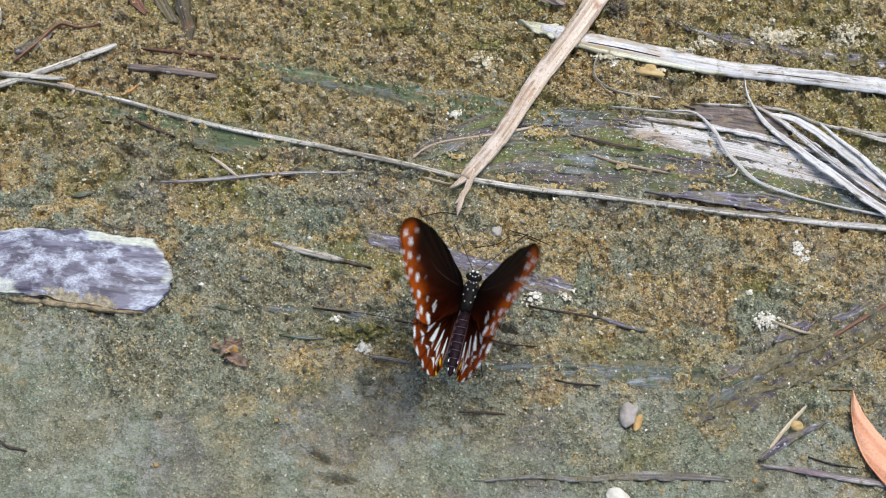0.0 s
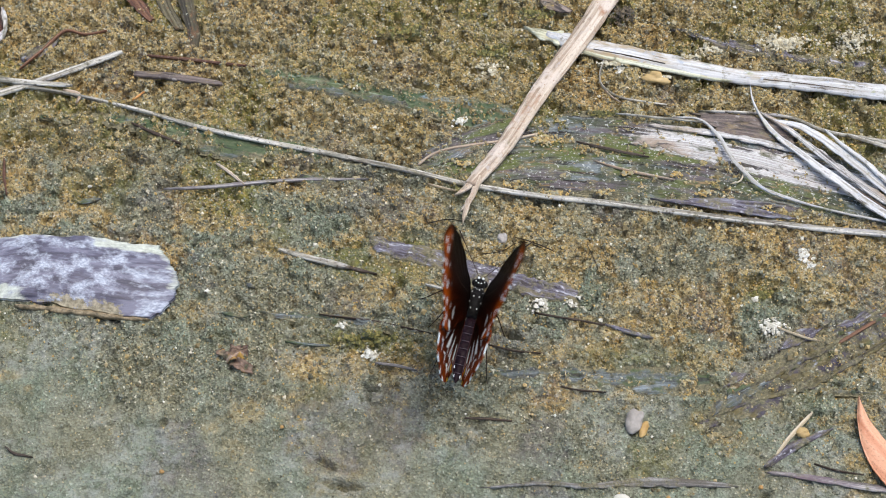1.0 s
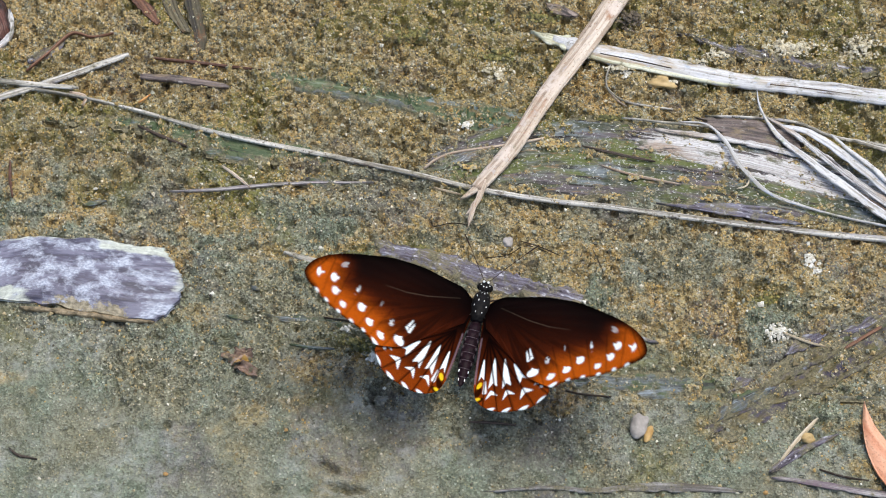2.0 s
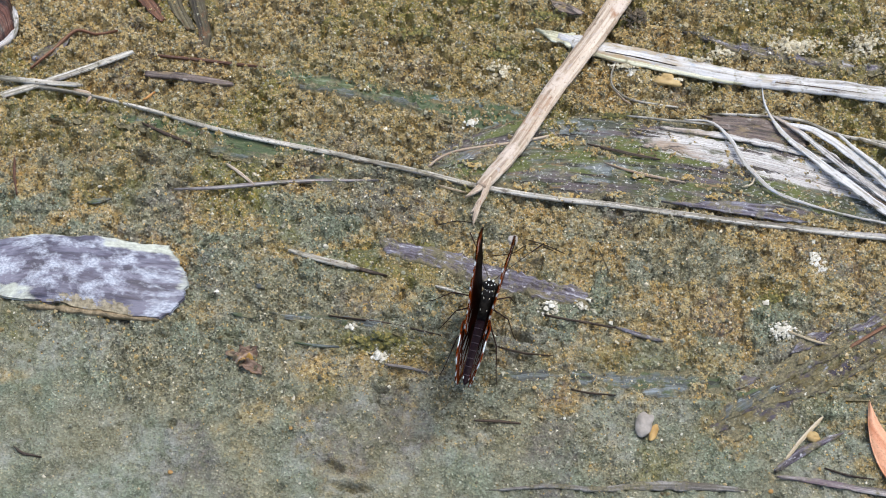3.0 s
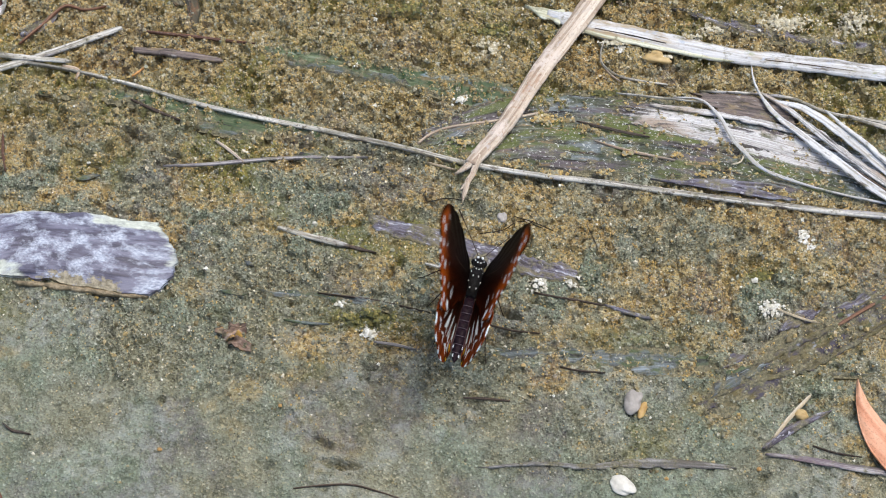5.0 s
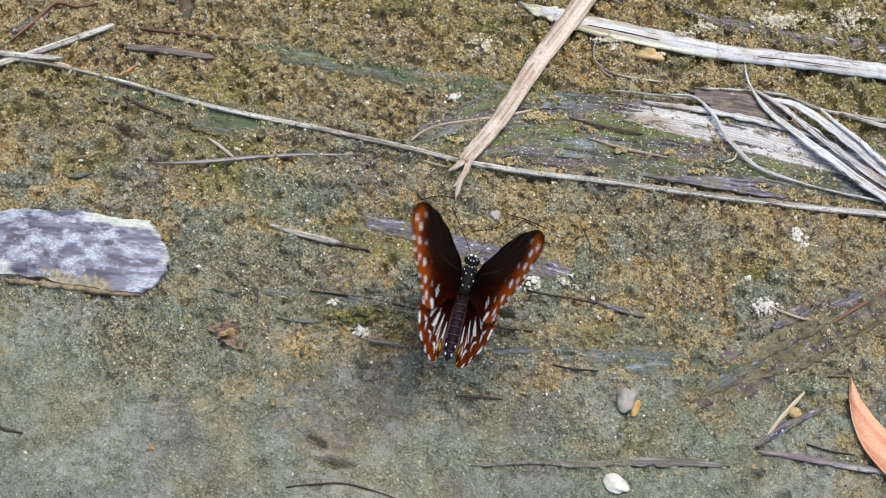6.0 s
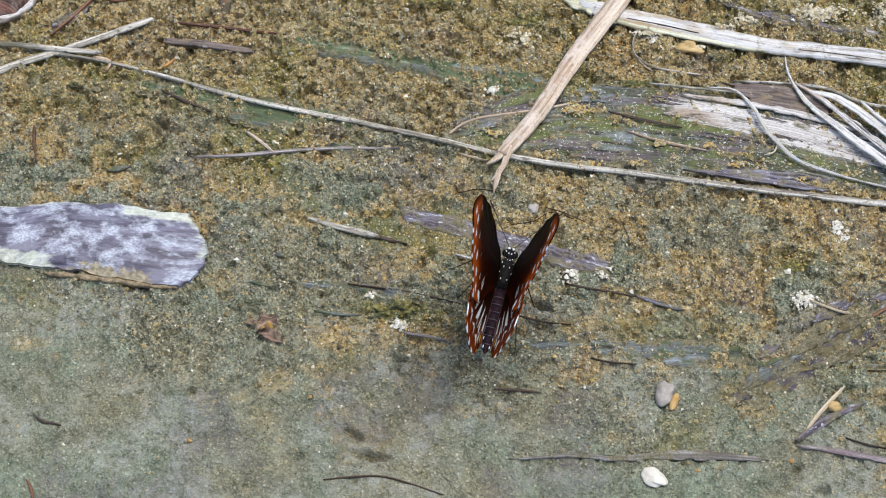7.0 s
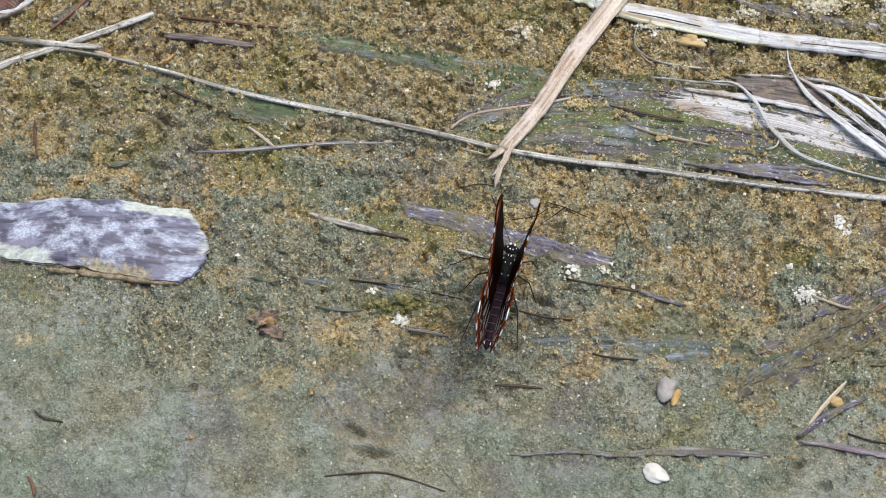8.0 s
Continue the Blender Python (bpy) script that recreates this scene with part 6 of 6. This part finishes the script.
def purple_sheath_material():
    m, t, b = nodes_of("purple leaf sheath with white bloom")
    at = attribute(t, "fibre").outputs["Vector"]
    base = ramp(t, noise_of(t, scaled(t, at, (0.10, 0.5, 1)), 1.0, 5, 0.6), [(0.40, (0.046, 0.042, 0.066)), (0.5, (0.092, 0.088, 0.130)), (0.60, (0.160, 0.158, 0.215))])
    bloom = noise_of(t, scaled(t, at, (0.16, 0.25, 1)), 1.0, 6, 0.62)
    base = mixed(t, ramp(t, bloom, [(0.46, 0.0), (0.53, 0.5), (0.60, 1.0)]), base, ramp(t, noise_of(t, scaled(t, at, (1.2, 2.0, 1)), 1.0, 4), [(0.36, (0.22, 0.24, 0.31)), (0.64, (0.50, 0.54, 0.62))]))
    hair = noise_of(t, scaled(t, at, (0.15, 4.0, 1)), 1.0, 4)
    base = mixed(t, ramp(t, hair, [(0.62, 0.0), (0.72, 0.28)]), base, (0.52, 0.54, 0.60))
    edge = attribute(t, "rim")
    sep = t.nodes.new("ShaderNodeSeparateColor")
    t.links.new(edge.outputs["Color"], sep.inputs[0])
    wob = math_of(t, "ADD", sep.outputs[0], math_of(t, "MULTIPLY", math_of(t, "SUBTRACT", noise_of(t, scaled(t, at, (0.25, 0.6, 1)), 1.0, 5), 0.5), 0.9))
    base = mixed(t, ramp(t, wob, [(0.52, 0.0), (0.74, 0.9)]), base, ramp(t, noise_of(t, scaled(t, at, (0.5, 0.9, 1)), 1.0, 6, 0.7), [(0.36, (0.36, 0.38, 0.32)), (0.6, (0.62, 0.66, 0.57))]))
    soil = math_of(t, "ADD", sep.outputs[1], math_of(t, "MULTIPLY", math_of(t, "SUBTRACT", noise_of(t, scaled(t, at, (0.35, 0.6, 1)), 1.0, 7, 0.7), 0.5), 1.7))
    base = mixed(t, ramp(t, soil, [(0.50, 0.0), (0.58, 1.0)]), base, ramp(t, noise_of(t, place_of(t), 900, 4), [(0.35, (0.13, 0.11, 0.065)), (0.65, (0.38, 0.33, 0.23))]))
    t.links.new(base, b.inputs["Base Color"])
    t.links.new(ramp(t, bloom, [(0.4, 0.38), (0.65, 0.7)]), b.inputs["Roughness"])
    bumped(t, b, math_of(t, "ADD", bloom, math_of(t, "MULTIPLY", hair, 0.5)), 0.5, 0.0005)
    return m


def build_purple_sheath():
    upper = spline([(-140.0, 9.6), (-119.3, 10.3), (-110.6, 10.0), (-100.6, 11.3), (-89.0, 10.5), (-77.2, 8.9), (-67.1, 7.6)], 190)
    lower = spline([(-138.0, -0.6), (-117.6, -4.7), (-108.8, -6.7), (-95.9, -8.7), (-84.3, -10.7), (-75.7, -12.1), (-68.3, -13.5)], 190)
    n, k = 190, 54
    t = np.linspace(0, 1, k)[None]
    xy = upper[:, None] * (1 - t[..., None]) + lower[:, None] * t[..., None]
    s = np.linspace(0, 1, n)[:, None] * 80
    across = np.linalg.norm(upper - lower, axis=1)[:, None] * t
    end = np.clip((n - 1 - np.arange(n)) / 26, 0, 1)[:, None]
    bulge = np.interp(t, [0, 0.12, 0.3, 0.55, 0.75, 0.9, 1.0], [0, 1.0, 3.4, 6.5, 6.2, 3.2, 0.0])
    xy = xy + np.dstack([bulge * (1 - end) ** 2 + 0 * s, 0 * s + 0 * t])
    jag = 2.6 * (fbm(s * 0.3 + 0 * t, across, 2.0, 301, 3, 0.7) - 0.5)
    xy = xy + np.dstack([jag * (1 - end), jag * 0.7 * (np.abs(2 * t - 1) > 0.9) + 0 * s])
    z = level(xy[..., 0], xy[..., 1]) + 1.9 + 1.5 * (1 - (2 * t - 1) ** 2) * (0.4 + 0.6 * end) + 0.35 * (fbm(xy[..., 0], xy[..., 1], 8, 303, 3) - 0.5) + 0.5 * (1 - end) * t
    z = z - 0.7 * np.maximum(0, t - 0.82) / 0.18 - 0.5 * np.maximum(0, 0.12 - t) / 0.12
    top = np.dstack([xy, z]).reshape(-1, 3)
    low = np.dstack([xy, z - 1.0]).reshape(-1, 3)
    m = n * k
    rim_i = np.concatenate([np.arange(k), np.arange(1, n) * k + k - 1, (n - 1) * k + np.arange(k - 2, -1, -1), np.arange(n - 2, 0, -1) * k])
    nxt = np.roll(rim_i, -1)
    f = np.vstack([grid_faces(n, k, 0, True), grid_faces(n, k, m), np.stack([rim_i, nxt, nxt + m, rim_i + m], -1)[:, ::-1]])
    fib = np.dstack([s + 0 * t, across, 0 * s + 0 * t + 3]).reshape(-1, 3)
    border = np.maximum(0.66 * step(0.11, 0.0, t + 0.10 * (fbm(s, 0 * s, 7, 305, 3) - 0.5)) * np.ones_like(s), 0.74 * step(0.72, 0.86, t) * step(58, 36, s))
    border = np.maximum(border, 0.78 * step(58, 64, s) * (1 - step(0.10, 0.24, t)))
    border = np.maximum(border, 0.66 * step(76, 80, s) * (1 - step(0.6, 0.8, t)))
    soil = 0.72 * step(0.74, 0.97, t) * step(36, 56, s) * (1 - step(68, 79, s))
    col = np.dstack([border + 0 * fib.reshape(n, k, 3)[..., 0], soil, 0 * soil, 0 * soil + 1]).reshape(-1, 4)
    me = mesh_of("leaf_sheath_piece", np.vstack([top, low]), f, purple_sheath_material(), True, [("fibre", np.vstack([fib, fib])), ("rim", np.vstack([col, col]))])
    thing = tagged(new("leaf_sheath_piece"), "purple leaf sheath piece blotched with white bloom", "leaf")
    part("sheath_body", me, thing)
    strip("soil_crust", [(-102.8, -9.0), (-89.9, -10.6), (-77.0, -12.5), (-68.4, -13.5)], [0.8, 1.4, 1.6, 0.6], CRUST, "brown soil crust along the edge", parent=thing, thick=1.4, lift=0.9, seed=330, ragged=0.5, taper=(0.1, 0.1))


build_purple_sheath()

# ---- fallen leaves ----
ORANGE_LEAF = fibre_material("orange-pink fallen leaf", [(0.3, (0.48, 0.19, 0.095)), (0.5, (0.60, 0.28, 0.16)), (0.7, (0.68, 0.38, 0.24))], [(3, 2, 0.62, 0.74, (0.40, 0.14, 0.06))], rough=(0.35, 0.5), fine=0.8, relief=0.25, gloss=0.5)
sheet("fallen_leaf", [(107.2, -36.8), (109.4, -43.5), (113.7, -51.0), (120.9, -58.3), (132.2, -64.7)], [(107.0, -37.0), (106.1, -43.8), (106.7, -51.6), (109.5, -59.2), (115.8, -66.6), (129.8, -72.6)], ORANGE_LEAF, "smooth orange-pink fallen leaf", lift=2.0, ridge=0.04, wave=0.4, dome=1.0, ragged=0.1, seed=121, thick=0.45, pitch=0.5)
DARK_LEAF = fibre_material("dark red-brown curled leaf", [(0.3, (0.018, 0.007, 0.005)), (0.5, (0.060, 0.022, 0.014)), (0.7, (0.13, 0.055, 0.038))], [(4, 2, 0.58, 0.68, (0.02, 0.01, 0.008))], rough=(0.3, 0.5), fine=1.2)
curled = tagged(new("curled_leaf"), "dark red-brown curled dead leaf with pale rim", "leaf")
sheet("leaf_blade", [(-140.5, 89.5), (-128.2, 91.3), (-116.9, 87.4), (-113.6, 78.9)], [(-138.2, 70.5), (-127.3, 69.1), (-118.3, 70.2), (-113.3, 76.1)], DARK_LEAF, "", lift=2.4, dome=2.2, ridge=0.2, wave=0.6, seed=123, thick=0.6, parent=curled, ragged=0.5)
strip("leaf_rim", [(-128.7, 67.9), (-119.7, 69.4), (-114.9, 72.7), (-113.3, 77.2), (-114.4, 83.6)], [1.3, 1.9, 1.8, 1.6, 1.2], SHEATH_WHITE, "pale crusty rim", parent=curled, thick=1.6, lift=2.5, seed=124, ragged=0.45)
DEAD_OLIVE = fibre_material("dark olive rotten leaf", [(0.3, (0.020, 0.016, 0.009)), (0.5, (0.060, 0.050, 0.026)), (0.7, (0.13, 0.11, 0.06))], [(3, 2, 0.58, 0.68, (0.12, 0.06, 0.025))], fine=1.5, mud=0.22)
sheet("dead_leaf", [(-80.0, 92.0), (-76.4, 86.5), (-72.4, 80.4)], [(-83.0, 91.0), (-79.0, 85.0), (-74.2, 80.0)], TWIG_RED, "red-brown dead leaf bit pressed into sand", lift=1.0, ridge=0.2, seed=126, thick=0.6, ragged=1.0, torn=1)
sheet("dead_leaf", [(-70.0, 92.0), (-68.0, 85.4), (-64.2, 77.4)], [(-73.6, 92.0), (-72.0, 85.0), (-66.4, 77.0)], DEAD_OLIVE, "dark olive dead leaf pressed into the sand", lift=1.1, ridge=0.2, seed=127, thick=0.6, ragged=1.0, torn=1)
sheet("dead_leaf", [(-63.6, 92.0), (-62.6, 85.4), (-60.2, 76.0), (-60.4, 69.0)], [(-67.0, 92.0), (-66.4, 85.0), (-63.6, 76.0), (-61.6, 69.0)], DEAD_OLIVE, "dark olive dead leaf pressed into the sand", lift=1.1, ridge=0.2, seed=125, thick=0.6, ragged=1.0, torn=1)
CHIP = fibre_material("pink-brown leaf fragment", [(0.3, (0.04, 0.024, 0.016)), (0.5, (0.19, 0.125, 0.09)), (0.7, (0.40, 0.31, 0.27))], [(3, 2, 0.54, 0.64, (0.44, 0.27, 0.07))], fine=1.5, mud=0.30)
sheet("leaf_fragment", [(-50.5, -22.6), (-47.5, -20.7), (-44.1, -20.4)], [(-49.5, -25.8), (-46.7, -24.6), (-43.4, -23.0)], CHIP, "ochre-brown crumpled leaf fragment on the mud", lift=0.7, ridge=0.3, wave=2.4, crumple=1.5, pitch=0.25, seed=128, thick=0.5, ragged=2.0, torn=1.6)
sheet("leaf_fragment", [(-48.1, -25.5), (-45.0, -24.9), (-42.2, -26.5)], [(-47.7, -27.4), (-44.9, -28.0), (-42.4, -28.4)], CHIP, "pink-brown crumpled leaf fragment", lift=0.9, ridge=0.3, wave=1.9, crumple=1.6, pitch=0.25, seed=129, thick=0.5, ragged=1.2, torn=1.2)

# ---- pebbles, husks, pale crumbs ----
STONE_GREY = solid_material("grey pebble", [(0.3, (0.24, 0.22, 0.20)), (0.7, (0.40, 0.37, 0.34))], 420, 0.6)
STONE_WHITE = solid_material("off-white shell bit", [(0.3, (0.44, 0.42, 0.36)), (0.7, (0.68, 0.66, 0.60))], 380, 0.45)
STONE_OCHRE = solid_material("ochre pebble", [(0.3, (0.34, 0.22, 0.08)), (0.7, (0.54, 0.40, 0.19))], 420, 0.5)
HUSK = solid_material("ochre seed husk", [(0.3, (0.34, 0.20, 0.06)), (0.7, (0.55, 0.38, 0.16))], 420, 0.5)
STONE_ORANGE = solid_material("orange grit", [(0.3, (0.32, 0.17, 0.055)), (0.7, (0.50, 0.32, 0.12))], 420, 0.5)
pebble("pebble", *(51.7, -42.7), (4.2, 6.4, 3.6), -18, STONE_GREY, "smooth grey pebble on mud", seed=2)
pebble("seed_husk", *(53.9, -44.9), (2.0, 4.8, 1.8), -22, HUSK, "ochre seed husk beside the grey pebble", "seed husk", seed=3, lump=0.1)
pebble("shell_bit", *(47.9, -64.9), (6.6, 4.4, 2.2), -30, STONE_WHITE, "off-white flat shell bit on smooth mud", "shell", seed=4, lift=0.35)
pebble("pebble", *(92.5, -46.1), (3.4, 2.8, 2.4), 0, STONE_OCHRE, "small ochre pebble on mud", seed=5)
pebble("pebble", *(63.6, 59.8), (7.0, 3.4, 2.8), -10, STONE_OCHRE, "long ochre pebble in sand", seed=6, lump=0.35)
pebble("pebble", *(20.8, 9.9), (3.0, 3.4, 2.4), 0, STONE_GREY, "small dull grey pebble on mud", seed=7, lump=0.3)
pebble("grit", *(-34.4, -43.5), (1.0, 0.9, 0.8), 0, STONE_ORANGE, "tiny orange grit on mud", "grit", seed=8)
pebble("grit", *(-63.1, -54.7), (1.2, 1.0, 0.8), 0, STONE_ORANGE, "tiny orange grit on mud", "grit", seed=9)
pebble("grit", *(58.7, -62.9), (1.0, 0.9, 0.8), 0, STONE_ORANGE, "tiny orange grit on mud", "grit", seed=10)
pebble("grit", *(81.1, -60.6), (1.3, 1.1, 1.0), 0, STONE_ORANGE, "tiny orange grit on mud", "grit", seed=11)
pebble("grit", *(-27.3, 8.3), (1.3, 1.1, 0.8), 0, STONE_WHITE, "tiny pale grit on mud", "grit", seed=12)
pebble("grit", *(-86.5, 26.7), (1.2, 0.7, 0.7), 0, STONE_WHITE, "tiny pale grit on mud", "grit", seed=13)
pebble("grit", *(25.3, -32.0), (1.3, 1.0, 0.9), 0, STONE_OCHRE, "tiny ochre grit on mud", "grit", seed=14)
for where, half, count, seed, look_of in (
        ((10.6, 46.2), (3.2, 3.2), 80, 1, "pale lichen crumb on the sand"), ((-12.9, -23.5), (2.8, 2.6), 70, 2, "white lichen crumb on mossy mud"), ((88.1, -16.3), (4.4, 3.2), 95, 3, "white lichen crumb on mud"),
        ((98.3, 4.2), (3.0, 3.0), 48, 4, "pale lichen crumb on mud"), ((99.6, 1.2), (1.2, 1.0), 12, 5, "small pale lichen crumb on mud"), ((29.9, -8.8), (3.0, 3.2), 60, 6, "pale lichen crumb on mud"),
        ((38.5, -8.7), (2.8, 2.4), 50, 7, "pale lichen crumb on mud"), ((54.1, 63.0), (1.6, 1.8), 22, 8, "pale lichen crumb in sand"), ((-20.3, -15.5), (1.4, 1.4), 14, 9, "small pale lichen crumb on mud"), ((84.8, -7.6), (1.2, 1.0), 8, 10, "small pale lichen crumb on mud")):
    crumbs("lichen_crumb", *where, half, count, LICHEN, look_of, "lichen", seed)
MOSS_GRAIN = grain_material("yellow-green moss", [(0.0, (0.04, 0.045, 0.012)), (0.4, (0.105, 0.105, 0.022)), (0.8, (0.20, 0.175, 0.04)), (1.0, (0.36, 0.30, 0.10))], 0.6)
for where, half, count, seed in (((-13.5, -19.3), (10, 2.3), 300, 61), ((-3.0, 76.0), (12, 3.5), 200, 62), ((20.0, 70.0), (9, 3.0), 160, 63), ((32.0, 82.0), (8, 3.0), 130, 64), ((48.0, 48.8), (9, 1.4), 120, 65), ((86.5, -6.0), (4.0, 2.0), 90, 67)):
    crumbs("moss_patch", *where, half, count, MOSS_GRAIN, "low yellow-green moss on wet mud", "moss", seed, 0.5)
DARK_SOIL = grain_material("dark soil lump", [(0.0, (0.03, 0.022, 0.014)), (0.5, (0.085, 0.065, 0.042)), (1.0, (0.18, 0.14, 0.09))], 0.6)
crumbs("soil_lump", 55.5, 80.7, (4.6, 4.2), 150, DARK_SOIL, "dark brown crumbly soil lump", "soil", 31, 2.6)
for where, half, count, seed in (((98.8, 71.6), (9, 3.6), 420, 21), ((117.5, 71.8), (8, 4.4), 380, 22), ((78.7, 69.1), (4.5, 2.8), 100, 23), ((73.2, 66.2), (4.0, 1.6), 50, 24), ((17.6, 63.9), (8, 3.5), 90, 25)):
    crumbs("sand_patch", *where, half, count, CREAM_SAND, "patch of pale cream sand", "sand", seed, 0.6)

for where, half, count, seed in (((32.9, 40.6), (6.0, 2.6), 90, 41), ((25.6, 44.7), (3.0, 1.5), 30, 42), ((53.9, 28.9), (3.0, 1.2), 26, 43), ((66.3, 28.0), (2.5, 1.0), 18, 44), ((23.7, 25.9), (5.0, 1.5), 50, 45), ((34.6, 23.2), (6.0, 1.4), 60, 46), ((47.7, 23.0), (4.0, 1.2), 34, 47), ((74.0, 22.3), (4.0, 1.2), 26, 48), ((11.2, 32.3), (4.0, 1.4), 36, 49), ((89.8, 18.3), (3.5, 1.0), 22, 50)):
    crumbs("sand_patch", *where, half, count, SAND, "loose ochre sand on the rotten sheath", "sand", seed, 0.5, lift=1.15)
for where, half, count, seed in (((52.6, 64.5), (6, 1.0), 50, 51), ((65.2, 59.6), (5, 0.9), 40, 52), ((42.1, 68.5), (4, 0.9), 30, 53)):
    crumbs("sand_patch", *where, half, count, CREAM_SAND, "cream sand crust along the palm leaf", "sand", seed, 0.5, lift=1.2)

BUTTERFLY, WINGS = build_butterfly()

# ---- loose grains over all ----
grains("sand_grains", 190000, 5, lambda x, y: np.clip(stains(x, y)[..., 0] * 0.85 * roughness_of_mud(x, y) + 0.10 * roughness_of_mud(x, y), 0, 1), (0.27, 0.34, 0.65), SAND, "loose ochre sand grains on wet mud")
grains("soil_clods", 42000, 7, lambda x, y: np.clip((0.15 + 0.85 * step(0.45, 0.62, fbm(x, y, 9, 131, 3))) * roughness_of_mud(x, y) * (0.15 + 0.6 * step(0, 45, y + 0.15 * x)), 0, 1), (0.46, 0.36, 1.1), CLOD, "loose brown soil clods on wet mud")
grains("silt_crumbs", 110000, 6, lambda x, y: np.clip(0.08 + 0.48 * roughness_of_mud(x, y), 0, 1), (0.27, 0.40, 0.85), SILT_CRUMB, "loose grey-green silt crumbs on wet mud")

motions()
